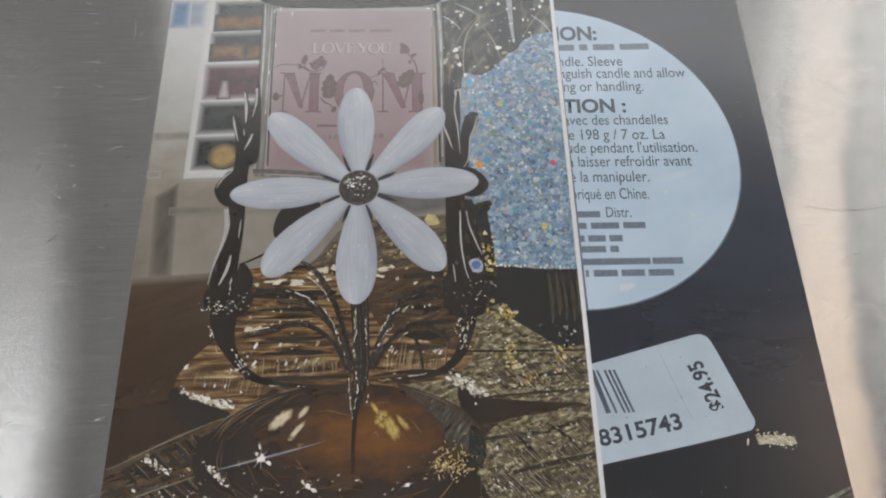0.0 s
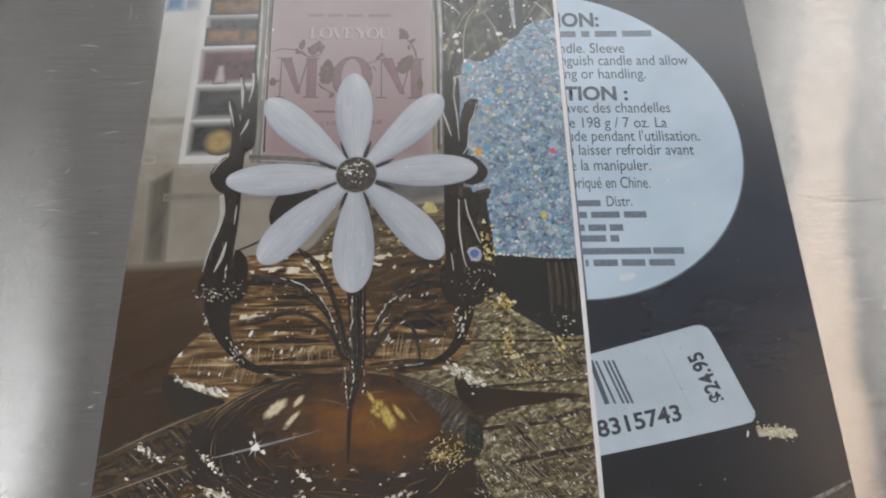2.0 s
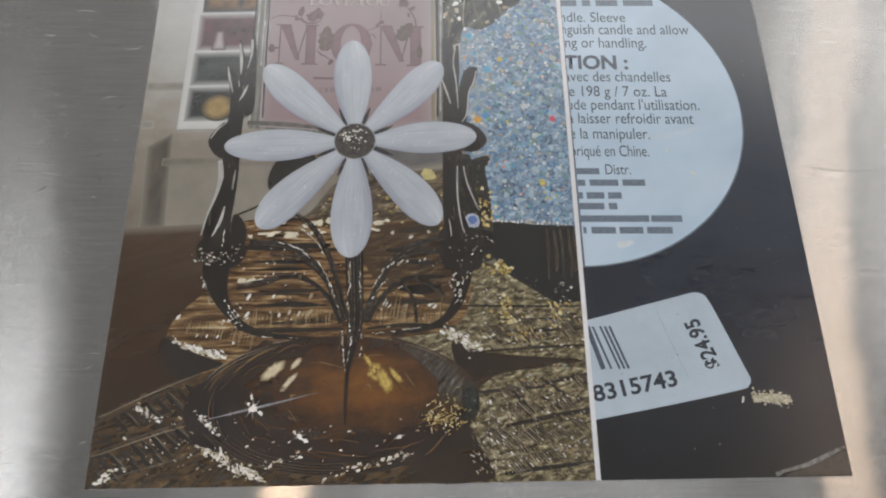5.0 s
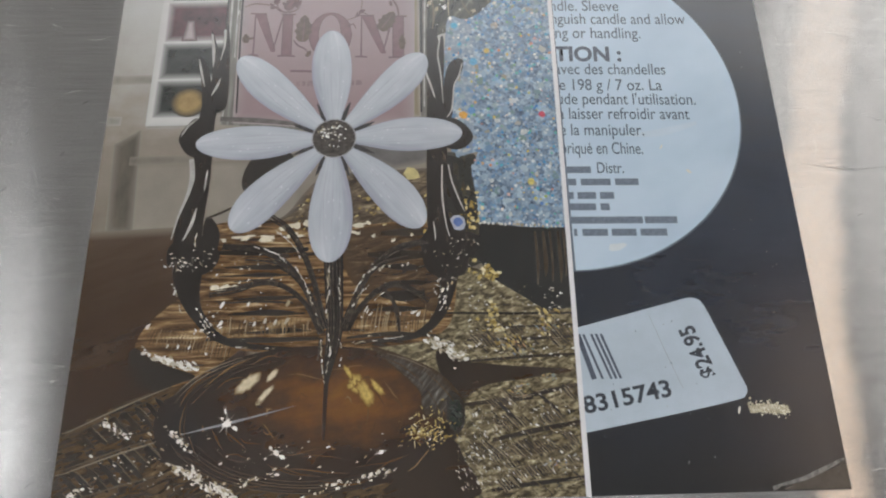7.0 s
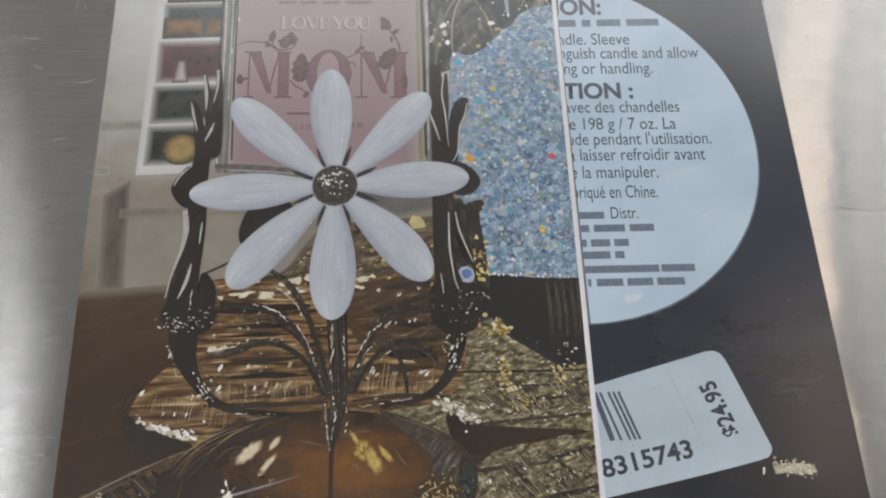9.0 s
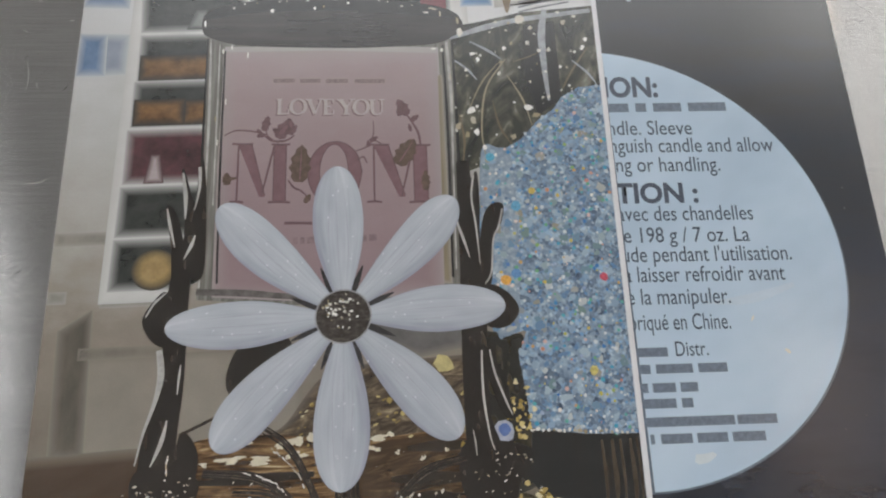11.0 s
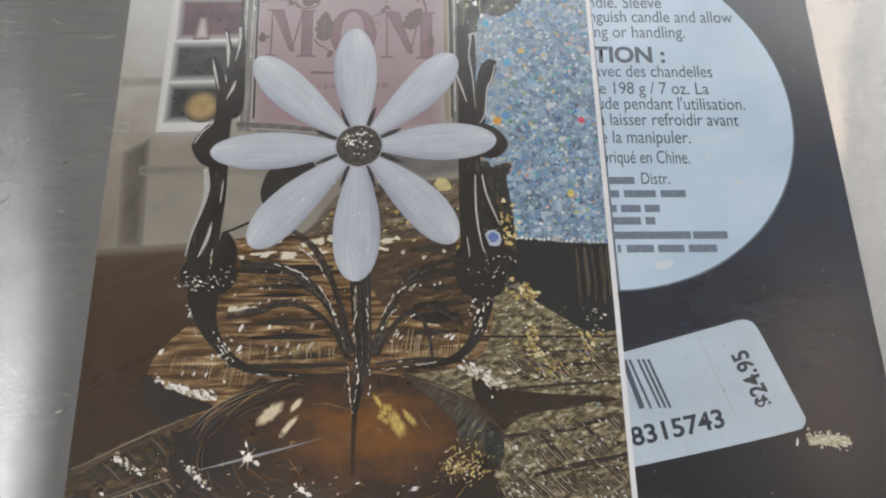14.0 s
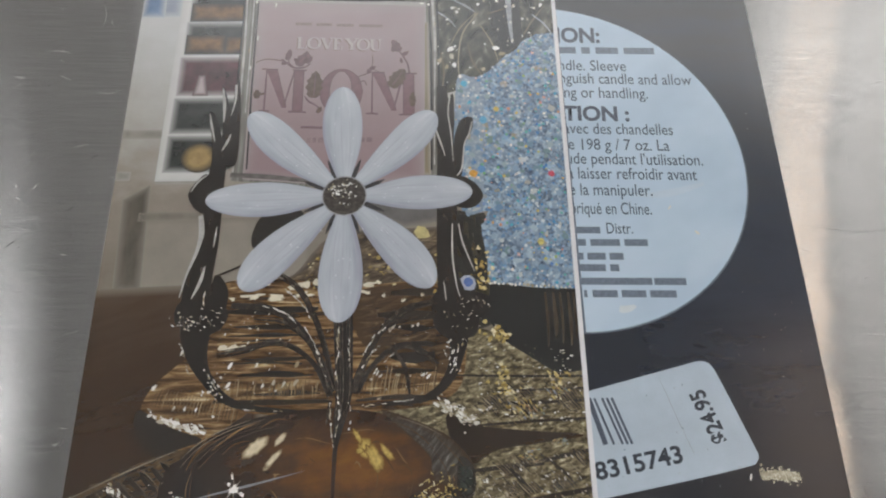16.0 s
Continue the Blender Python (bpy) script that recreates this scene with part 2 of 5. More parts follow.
def inside(p, poly):
    x, y = p
    c = False
    for (x1, y1), (x2, y2) in zip(poly, poly[1:] + poly[:1]):
        if (y1 > y) != (y2 > y) and x < (x2 - x1) * (y - y1) / (y2 - y1) + x1:
            c = not c
    return c


def scatter(poly, count):
    xs, ys = [p[0] for p in poly], [p[1] for p in poly]
    out = []
    while len(out) < count:
        p = rnd.uniform(min(xs), max(xs)), rnd.uniform(min(ys), max(ys))
        if inside(p, poly):
            out.append(p)
    return out


def words(name, text, x, y, width, size, k, material, parent, angle=0.0, bold=0.0, label=""):
    """Lettering in the built-in font, drawn to a given width (mm), its base line starting at x, y."""
    cu = bpy.data.curves.new(name, "FONT")
    cu.body, cu.size, cu.offset, cu.fill_mode = text, 1.0, bold, "FRONT"
    cu.resolution_u = 4
    tmp = bpy.data.objects.new(name, cu)
    scene.collection.objects.link(tmp)
    dg = bpy.context.evaluated_depsgraph_get()
    me = bpy.data.meshes.new_from_object(tmp.evaluated_get(dg))
    bpy.data.objects.remove(tmp)
    bpy.data.curves.remove(cu)
    xs = [v.co.x for v in me.vertices]
    x0, sx = min(xs), width / (max(xs) - min(xs))
    me.transform(Matrix.Translation((x * MM, y * MM, level(k))) @ pose(0, 0, 0, 0, 0, angle)
                 @ Matrix.Diagonal((sx * MM, size * MM, 1, 1)) @ Matrix.Translation((-x0, 0, 0)))
    me.materials.clear()
    me.materials.append(material)
    ob = new(name, me)
    ob.parent = parent
    if label:
        ob["label"] = label
    return ob


def bars(name, spans, y, h, k, material, parent, label=""):
    bm = bmesh.new()
    for a, b in spans:
        vs = [bm.verts.new((p * MM, q * MM, level(k))) for p, q in ((a, y), (b, y - 0.02 * (b - a)), (b, y - 0.02 * (b - a) + h), (a, y + h))]
        bm.faces.new(vs)
    return part(name, bm, material, parent, label)


# ---- the room ----
WALL = paint("wall_paint", (0.80, 0.79, 0.77))
X0, X1, Y0, Y1 = -2.6, 2.8, -2.4, 1.9


def slab(name, x0, x1, y0, y1, z0, z1, m):
    return tagged(part(name, box(bmesh.new(), x0, x1, y0, y1, z0, z1), m), kind="structure")


slab("floor", X0, X1, Y0, Y1, -1.0, -0.9, paint("floor_tile", (0.64, 0.63, 0.61), 0.4))
slab("ceiling", X0, X1, Y0, Y1, CEIL, CEIL + 0.1, paint("ceiling_paint", (0.86, 0.86, 0.87)))
slab("wall_west", X0 - 0.1, X0, Y0, Y1, -0.9, CEIL, WALL)
slab("wall_east", X1, X1 + 0.1, Y0, Y1, -0.9, CEIL, WALL)
slab("wall_south", X0, X1, Y0 - 0.1, Y0, -0.9, CEIL, WALL)
slab("wall_north", X0, X1, Y1, Y1 + 0.1, -0.9, CEIL, WALL)


def ceiling_light(x0, x1, y0, y1, col, strength, rim=0.02):
    e = tagged(new("ceiling_light"), "unseen long white luminous ceiling panel in a dark metal frame, added for reflections and fill", "ceiling light", "ceiling lights")
    bm = bmesh.new()
    # Dark edge strips; rim is widened to mirror as a dark stripe in the steel.
    for a in ((x0 - .02, x0, y0 - .02, y1 + .02), (x1, x1 + rim, y0 - .02, y1 + .02), (x0, x1, y0 - .02, y0), (x0, x1, y1, y1 + .02)):
        box(bm, *a, CEIL - 0.03, CEIL)
    part("frame", bm, paint("light_frame", (0.16, 0.165, 0.17), 0.4), e)
    part("diffuser", box(bmesh.new(), x0, x1, y0, y1, CEIL - 0.02, CEIL - 0.001), glowing("diffuser", col, strength), e)


def spot_lamp(x, y, r, strength):
    e = tagged(new("spot_lamp"), "small warm round recessed ceiling spot lamp", "lamp", "ceiling spots")
    bm = bmesh.new()
    bmesh.ops.create_cone(bm, cap_ends=False, segments=32, radius1=r + 0.015, radius2=r, depth=0.03, matrix=pose(x, y, CEIL - 0.016))
    part("ring", bm, paint("spot_ring", (0.7, 0.7, 0.7), 0.4), e)
    bm = bmesh.new()
    bmesh.ops.create_cone(bm, cap_ends=True, segments=32, radius1=r, radius2=r, depth=0.01, matrix=pose(x, y, CEIL - 0.012))
    part("bulb", bm, glowing("warm_bulb", (1.0, 0.72, 0.48), strength), e)


# Unseen panels, their shapes guessed from the streaks in the steel and gloss.
ceiling_light(-2.3, -0.905, -0.95, -0.30, (0.97, 0.98, 1.0), 7.2, 0.12)
ceiling_light(1.10, 1.24, -0.10, 0.45, (1.0, 0.72, 0.50), 3.2)
ceiling_light(1.30, 2.50, 0.10, 0.60, (1.0, 0.94, 0.88), 0.35)
ceiling_light(-0.70, 1.15, 1.20, 1.80, (0.95, 0.97, 1.0), 2.7)
ceiling_light(1.22, 2.60, 1.20, 1.80, (0.98, 0.97, 0.96), 4.2)
# Fill panel behind the camera, added only to brighten the sheet; no known source.
ceiling_light(-0.10, 1.10, -2.1, -1.5, (0.95, 0.97, 1.0), 8.0)
spot_lamp(-0.25, -0.35, 0.05, 50.0)

# ---- the steel worktop ----
STEEL = steel_brushed()
LEG = paint("leg_steel", (0.45, 0.45, 0.44), 0.35)
LEG.node_tree.nodes["Principled BSDF"].inputs["Metallic"].default_value = 1.0
counter = tagged(new("steel_table"), "brushed stainless steel worktop with fine scratches", "worktop")
bm = box(bmesh.new(), -0.75, 0.95, -0.32, 0.48, -0.04, 0.0, 0.004)
part("worktop", bm, STEEL, counter)
for x in (-0.68, 0.84):
    for y in (-0.27, 0.39):
        part("leg", box(bmesh.new(), x, x + 0.04, y, y + 0.04, -0.9, -0.04, 0.003), LEG, counter)


def scratches(name, items, col, label):
    bm = bmesh.new()
    for x, y, ln, a, w in items:
        dx, dy = ln / 2 * math.cos(radians(a)), ln / 2 * math.sin(radians(a))
        b = rnd.uniform(-0.12, 0.12) * ln
        strip_into(bm, [(x - dx, y - dy, 0.02), (x - b * math.sin(radians(a)), y + b * math.cos(radians(a)), w), (x + dx, y + dy, 0.02)], 0.00003, 5)
    n = Nodes(name)
    n.link(n.ramp(n.noise((2, 2)), [(0.3, tuple(c * 0.8 for c in col)), (0.7, col)]), n.b.inputs["Base Color"])
    n.b.inputs["Metallic"].default_value, n.b.inputs["Roughness"].default_value = 0.6, 0.5
    return tagged(part(name, bm, n.m, counter, label), kind="stuff")


pale, dark = [], []
for i in range(150):
    side = rnd.random() < 0.55
    x = rnd.uniform(-60, -1) if side else rnd.uniform(217, 265)
    pale.append((x, rnd.uniform(-15, 240), rnd.choice((1.5, 2.5, 3, 5, 9)) * rnd.uniform(0.5, 1.2), rnd.choice((rnd.uniform(-15, 15), rnd.uniform(20, 160))), rnd.uniform(0.10, 0.26)))
for i in range(30):
    side = rnd.random() < 0.6
    x = rnd.uniform(-60, -2) if side else rnd.uniform(218, 265)
    dark.append((x, rnd.uniform(-10, 230), rnd.uniform(0.6, 3.5), rnd.uniform(20, 70), rnd.uniform(0.08, 0.2)))
dark.append((237, 98.6, 34, -1.5, 0.16))
dark.append((-28, 92, 5, 42, 0.22))
scratches("scratch", pale, (0.9, 0.9, 0.88), "fine pale scratches")
scratches("mark", dark, (0.10, 0.09, 0.085), "small dark scuff marks")

# ---- the print ----
W, H = 215.9, 279.4
photo = tagged(new("photo_print"), "glossy printed sheet with two pictures lying on the steel worktop", "photo print")
part("paper", box(bmesh.new(), 0, W * MM, 0, H * MM, 0.00003, BASE), plain("photo_paper", (0.82, 0.82, 0.83), 0.03), photo)

E = 0.02


def edge_x(y):
    """The seam between the two pictures leans a little."""
    return 144.3 + 2.0 * y / 197


room_ink = ink("room_ink", [(0.0, (0.169, 0.143, 0.111)), (0.25, (0.260, 0.227, 0.189)), (0.45, (0.390, 0.377, 0.345)), (0.7, (0.494, 0.501, 0.494)), (1.0, (0.598, 0.611, 0.624))],
               (14, 10), along=("y", 70, 215), amount=0.18)
picture = sheet("candle_picture", [(E, E), (edge_x(0), E), (edge_x(H), H - E), (E, H - E)], 1, room_ink, photo, "picture of a candle jar in a bronze flower holder")
# Dark backdrop ink; the bluish and grey gloss sheen is painted into its colour.
dark_ink = ink("dark_sheen_ink", [(0.0, (0.009, 0.010, 0.013)), (0.25, (0.015, 0.021, 0.035)), (0.5, (0.023, 0.032, 0.052)), (0.7, (0.026, 0.033, 0.046)), (1.0, (0.030, 0.031, 0.033))], (60, 18), along=("y", 0, 190), amount=0.5)
label_pic = sheet("label_picture", [(edge_x(0), E), (W - E, E), (W - E, H - E), (edge_x(H), H - E)], 1, dark_ink, photo, "picture of a round candle label and a price sticker")


def pic(name, pts, k, m, label="", soft=0.0):
    return sheet(name, pts, k, m, picture, label, soft)


def lab(name, pts, k, m, label="", soft=0.0):
    return sheet(name, pts, k, m, label_pic, label, soft)


def rect(x0, y0, x1, y1, lean=0.0):
    """lean: shift of the top against the foot."""
    return [(x0, y0), (x1, y0), (x1 + lean, y1), (x0 + lean, y1)]


# the room behind the candle, out of focus
white_soft = plain("shelf_white_ink", (0.575, 0.575, 0.562), 0.06, 10, (0.47, 0.475, 0.46))
black_soft = ink("shelf_black_ink", [(0.2, (0.016, 0.019, 0.017)), (0.8, (0.045, 0.05, 0.045))], (7, 5), soft=(0.575, 0.575, 0.56))
wine_soft = ink("wine_ink", [(0.2, (0.039, 0.016, 0.019)), (0.8, (0.111, 0.039, 0.047))], (5, 5), soft=(0.575, 0.575, 0.56))
orange_soft = ink("basket_ink", [(0.2, (0.085, 0.045, 0.020)), (0.8, (0.235, 0.125, 0.050))], (5, 4), soft=(0.03, 0.033, 0.03))
blue_soft = ink("blue_ink", [(0.2, (0.102, 0.168, 0.276)), (0.8, (0.168, 0.252, 0.396))], (7, 7), soft=(0.55, 0.56, 0.56))
paleblue_soft = plain("pale_blue_ink", (0.27, 0.31, 0.37), 0.1, 8, (0.54, 0.55, 0.55))
grey_soft = plain("moulding_ink", (0.260, 0.247, 0.221), 0.15, 8, (0.37, 0.355, 0.32))
low_soft = plain("low_moulding_ink", (0.185, 0.165, 0.135), 0.15, 8, (0.255, 0.23, 0.19))
taupe_soft = ink("panel_shade_ink", [(0.2, (0.085, 0.075, 0.06)), (0.8, (0.14, 0.125, 0.10))], (6, 14), soft=(0.26, 0.235, 0.195))
yellow_soft = plain("yellow_ink", (0.36, 0.25, 0.105), 0.2, 4, (0.03, 0.033, 0.03))

pic("bookcase", [(13, 116), (31, 116), (36, 150), (108, 150), (108, 222), (15, 222)], 2, white_soft, "white painted bookcase, blurred", 2.0)
for x0, y0, x1, y1, lean, m in ((17.6, 193.8, 45, 210.5, -1, black_soft), (47.6, 196, 74.5, 209.5, 0, black_soft), (77, 194, 103, 208, 0, black_soft),
                                (17.6, 178.4, 37, 190.6, 0, black_soft), (17, 164.4, 37, 176, 0, black_soft), (16.3, 148, 37, 161.3, 0, wine_soft),
                                (15.6, 133.4, 36, 144.9, 0.3, black_soft), (15.1, 119.2, 33, 130.5, 0.3, black_soft),
                                (17, 213.4, 45, 222, 0, black_soft), (47.6, 213, 74, 222, 0, black_soft)):
    pic("shelf_opening", rect(x0, y0, x1, y1, lean), 3, m, "", 2.6)
pic("basket", rect(18, 178.6, 36, 184.2), 4, orange_soft, "orange basket", 2.4)
pic("basket", rect(17.4, 164.8, 29, 170.5), 4, orange_soft, "orange basket", 2.4)
pic("basket", rect(30.5, 164.8, 37, 170), 4, orange_soft, "orange basket", 2.4)
pic("bottle", [(21.4, 147.6), (25, 147.6), (24.2, 152), (23.8, 154.4), (22.6, 154.4), (22.2, 152)], 4, plain("bottle_ink", (0.42, 0.36, 0.36), 0.1, 3, (0.07, 0.03, 0.035)), "white bottle", 1.5)
pic("yellow_ball", oval(25.2, 123.4, 4.4, 4.1), 4, yellow_soft, "yellow ball", 2.8)
pic("glass_ornament", [(30, 194), (36, 194), (34, 199), (32, 199)], 4, plain("ornament_ink", (0.20, 0.21, 0.20), 0.1, 3, (0.05, 0.055, 0.05)), "", 1.6)
pic("red_box", rect(95.5, 197, 103, 201.5), 4, plain("red_box_ink", (0.17, 0.04, 0.05), 0.2, 3), "dark red box")
pic("blue_picture", [(0.4, 203), (11, 202.4), (12, 213.5), (0.4, 214)], 2, blue_soft, "blue picture on the wall", 3.4)
pic("blue_picture", [(0.4, 180.6), (6.3, 180.5), (6.0, 191.2), (0.4, 191.5)], 3, blue_soft, "blue picture on the wall", 2.8)
pic("pale_picture", [(5.8, 180.6), (12, 180.8), (12.2, 191), (5.8, 191.4)], 2, paleblue_soft, "pale blue picture on the wall", 2.8)
pic("white_wall", rect(106, 193, 144, 222), 2, plain("far_wall_ink", (0.600, 0.606, 0.612), 0.05, 12, (0.5, 0.5, 0.49)), "", 1.0)
pic("blue_tile", rect(107.8, 199.4, 115.8, 210.4), 3, plain("tile_blue_ink", (0.13, 0.25, 0.42), 0.1, 6, (0.6, 0.606, 0.612)), "blue square on the wall", 1.6)
for x0, y0, x1, y1 in ((0.4, 131, 13, 133.4), (0.4, 116, 3.5, 118), (13, 114.6, 31, 117.2), (9, 101.8, 30, 103.6)):
    pic("moulding", rect(x0, y0, x1, y1), 2, grey_soft if y0 > 110 else low_soft, "", 1.2)
pic("panel_shade", [(5.0, 79.6), (10.8, 79.6), (10.0, 112), (4.2, 108)], 2, taupe_soft, "", 2.6)
pic("panel", rect(10.5, 79, 62, 101), 1.5, plain("panel_ink", (0.256, 0.231, 0.194), 0.08, 14, (0.21, 0.185, 0.15)), "", 2.0)
floor_ink = ink("floor_ink", [(0.0, (0.034, 0.016, 0.006)), (0.6, (0.050, 0.027, 0.013)), (1.0, (0.078, 0.050, 0.030))], (26, 6), 20, soft=(0.19, 0.165, 0.13), along=("y", 20, 85), amount=0.5)
pic("wooden_floor", [(-6, 15), (50, 15), (50, 79.5), (-6, 77.6)], 4, floor_ink, "dark brown floor", 3.0)

# glittering ground of gold and glass
etched = ink("etched_gold_ink", [(0.0, (0.017, 0.013, 0.007)), (0.32, (0.066, 0.053, 0.029)), (0.53, (0.162, 0.134, 0.077)), (0.72, (0.270, 0.230, 0.138)), (0.90, (0.504, 0.444, 0.288)), (1.0, (0.800, 0.780, 0.600))], (2.6, 1.3), 12, 8, dist=0.6, gain=1.35)
ridged = ink("ridged_gold_ink", [(0.0, (0.019, 0.010, 0.005)), (0.34, (0.057, 0.029, 0.011)), (0.55, (0.152, 0.085, 0.035)), (0.74, (0.281, 0.181, 0.083)), (0.90, (0.525, 0.400, 0.225)), (1.0, (0.775, 0.675, 0.475))],
             (13, 1.7), 1, 7, dist=0.7, gain=1.35)
dusky = ink("dusky_ink", [(0.0, (0.013, 0.009, 0.006)), (0.45, (0.036, 0.022, 0.010)), (0.75, (0.090, 0.056, 0.026)), (1.0, (0.200, 0.144, 0.075))], (5, 1.5), 18, 8, dist=0.8, gain=1.2)
umber = ink("umber_ink", [(0.0, (0.012, 0.008, 0.005)), (0.6, (0.030, 0.018, 0.010)), (1.0, (0.062, 0.036, 0.018))], (20, 6), 8, 4)
blackish = ink("black_glass_ink", [(0.0, (0.008, 0.010, 0.011)), (0.6, (0.017, 0.017, 0.016)), (1.0, (0.042, 0.030, 0.019))], (3, 22), 0, 4)
bronze = ink("bronze_ink", [(0.0, (0.006, 0.005, 0.004)), (0.5, (0.014, 0.010, 0.007)), (0.75, (0.030, 0.022, 0.016)), (0.95, (0.075, 0.058, 0.042))], (1.8, 10), 4, 3, gain=1.1)
bronze_pale = plain("bronze_sheen_ink", (0.44, 0.43, 0.41), 0.2, 3)
spark = islands("sparkle_ink", [(0.0, (0.30, 0.25, 0.15)), (0.3, (0.50, 0.46, 0.38)), (0.6, (0.70, 0.68, 0.62)), (1.0, (0.80, 0.79, 0.76))])
goldspark = islands("gold_sparkle_ink", [(0.0, (0.20, 0.14, 0.04)), (0.4, (0.40, 0.30, 0.10)), (0.8, (0.58, 0.47, 0.20)), (1.0, (0.72, 0.66, 0.45))])
brown_line = islands("brown_line_ink", [(0.0, (0.010, 0.007, 0.005)), (1.0, (0.035, 0.024, 0.014))])
gold_line = islands("gold_line_ink", [(0.0, (0.09, 0.07, 0.045)), (0.6, (0.17, 0.135, 0.085)), (1.0, (0.36, 0.31, 0.21))])

pic("etched_table", [(92, E), (edge_x(0), E), (edge_x(56), 56), (128, 60), (112, 66), (104, 52), (104, 30)], 5, etched, "etched golden table top")
pic("table_edge", [(E, 20), (14, 27), (29, 32.5), (44, 30), (60, 20), (96, 14), (96, E), (E, E)], 5, dusky, "dark patterned table top")
pic("glass_block", bow([(36, 80), (55, 81.5), (75, 79), (98, 80), (108, 74), (110, 55), (103, 44), (75, 41), (45, 42), (33, 50), (33, 68)], True), 5.5, ridged, "ridged golden glass")
pic("glass_foot", bow([(17, 40), (18, 47), (24, 54), (31, 58), (44, 56), (48, 44), (42, 38), (31, 32), (20, 34)], True), 6, ridged, "thick glass foot")
pic("foot_shade", bow([(16.3, 41.8), (18.7, 42), (23.8, 38.7), (32.4, 35.6), (34, 34.4), (29.6, 32.8), (23.3, 31.0), (18.3, 33.8), (16.3, 37.1)], True), 6.5, plain("foot_dark_ink", (0.020, 0.015, 0.011), 0.3, 5, (0.03, 0.02, 0.012)), "dark underside of the glass foot", 1.2)
ridge, band = [], []
for i in range(46):
    x = 39 + i * 0.68 + rnd.uniform(-.2, .2)
    ridge.append([(x, 45.4 + rnd.uniform(-.5, .5), .1), (x + rnd.uniform(-.2, .2), 48.4, rnd.uniform(.1, .5)), (x + rnd.uniform(-.4, .6), rnd.uniform(48.6, 52), .1)])
for i in range(30):
    x = 79 + i * 0.75 + rnd.uniform(-.3, .3)
    ridge.append([(x, 45.8, .1), (x + .3, 49, rnd.uniform(.15, .45)), (x + 1.2, rnd.uniform(51, 55), .1)])
for i in range(26):
    x = 20 + i * 0.95
    ridge.append([(x, 44 - 0.24 * (x - 20), .1), (x + .5, 46.4 - 0.2 * (x - 20), .3), (x + 1.4, 49 - 0.16 * (x - 20), .1)])
for y, x0, x1, w in ((44.6, 37, 70, 1.6), (55.6, 40, 62, .7), (62.6, 44, 58, .6), (71.6, 38, 66, 2.4), (44.8, 78, 104, 1.4), (57, 88, 101, 3.4), (69.6, 84, 104, 3.0), (76.6, 88, 104, 2.6)):
    band.append([(x0, y + rnd.uniform(-.4, .4), w * .4), ((x0 + x1) / 2, y + rnd.uniform(-.5, .8), w), (x1, y + rnd.uniform(-.6, .4), w * .5)])
for y, x0, x1, w in ((66.6, 38, 62, 1.5), (64.0, 39, 64, 1.2), (57.2, 44, 66, 1.3), (52.4, 39, 66, 1.5), (47.0, 40, 68, 1.6), (65.8, 83, 103, 1.5), (61.0, 86, 104, 1.3), (52.6, 84, 102, 1.4)):
    for i in range(3):
        a, o = rnd.uniform(x0, (x0 + x1) / 2), rnd.uniform(-.3, .3)
        band.append([(a, y + o, .2), ((a + x1) / 2, y + o + rnd.uniform(-.4, .4), w * rnd.uniform(.5, 1)), (x1 - rnd.uniform(0, 5), y + o, .2)])
strips("glass_band", band, 6.6, brown_line, picture, "dark bands in the glass", True)
strips("glass_ridge", ridge, 7, islands("ridge_line_ink", [(0.0, (0.05, 0.03, 0.015)), (0.6, (0.12, 0.08, 0.04)), (1.0, (0.34, 0.26, 0.15))]), picture, "fine golden ridges", True)
pic("back_shade", [(80, 46), (112, 50), (116, 36), (112, 24), (90, 30)], 5.2, etched)
pic("dark_column", [(118.5, 80), (edge_x(78), 78), (edge_x(52), 52), (137, 51), (131, 55), (122, 61), (117, 68)], 6, blackish, "dark glass column")
strips("column_streak", [[(x, 76, 0.6), (x + 0.2, 66, w), (x - 0.2, 56 + rnd.random() * 6, 0.3)] for x, w in ((135, .8), (137.5, 1.4), (139.5, .7), (142.0, 1.2), (143.6, .6))], 7,
       plain("streak_ink", (0.060, 0.045, 0.030), 0.3, 4), picture, stuff=True)

# seams and brush lines of the etched top
seam = []
for a, b, w in (((111, 24.6), (131, 26.2), 1.3), ((128, 26.2), (145, 29.6), 1.2), ((119, 14.8), (145, 19.3), 1.4), ((118, 1.8), (144.3, 4.5), 1.1),
                ((113, 43), (145, 43.4), 1.0), ((107, 51.2), (145, 50.2), 0.7), ((112, 36.8), (145, 38.2), 0.8), ((120, 46.5), (145, 46.9), 0.6)):
    m = ((a[0] + b[0]) / 2, (a[1] + b[1]) / 2 + rnd.uniform(-0.3, 0.3))
    seam.append([(*a, w * 0.7), (*m, w), (*b, w * 0.8)])
strips("seam", seam, 8, brown_line, picture, "dark seams", True)
pic("wedge_shade", bow([(104, 40), (112, 37), (124, 35.4), (143, 33.6), (130, 31.6), (118, 30), (111, 26.5), (106, 31)], True), 8, umber)
hatch, hatch_d = [], []
right = [(111, 1), (144, 1), (145, 50), (112, 50), (112, 38), (140, 34), (112, 26)]
for x, y in scatter(right, 330):
    if 31 < y < 36.5:
        continue
    a, ln = rnd.choice((rnd.uniform(-52, -38), rnd.uniform(-50, -40), rnd.uniform(5, 14))), rnd.uniform(0.8, 5.0)
    c, s = math.cos(radians(a)) * ln / 2, math.sin(radians(a)) * ln / 2
    (hatch if rnd.random() < 0.66 else hatch_d).append([(x - c, y - s, 0.05), (x, y, rnd.uniform(0.12, 0.35)), (min(x + c, 144.4), y + s, 0.05)])
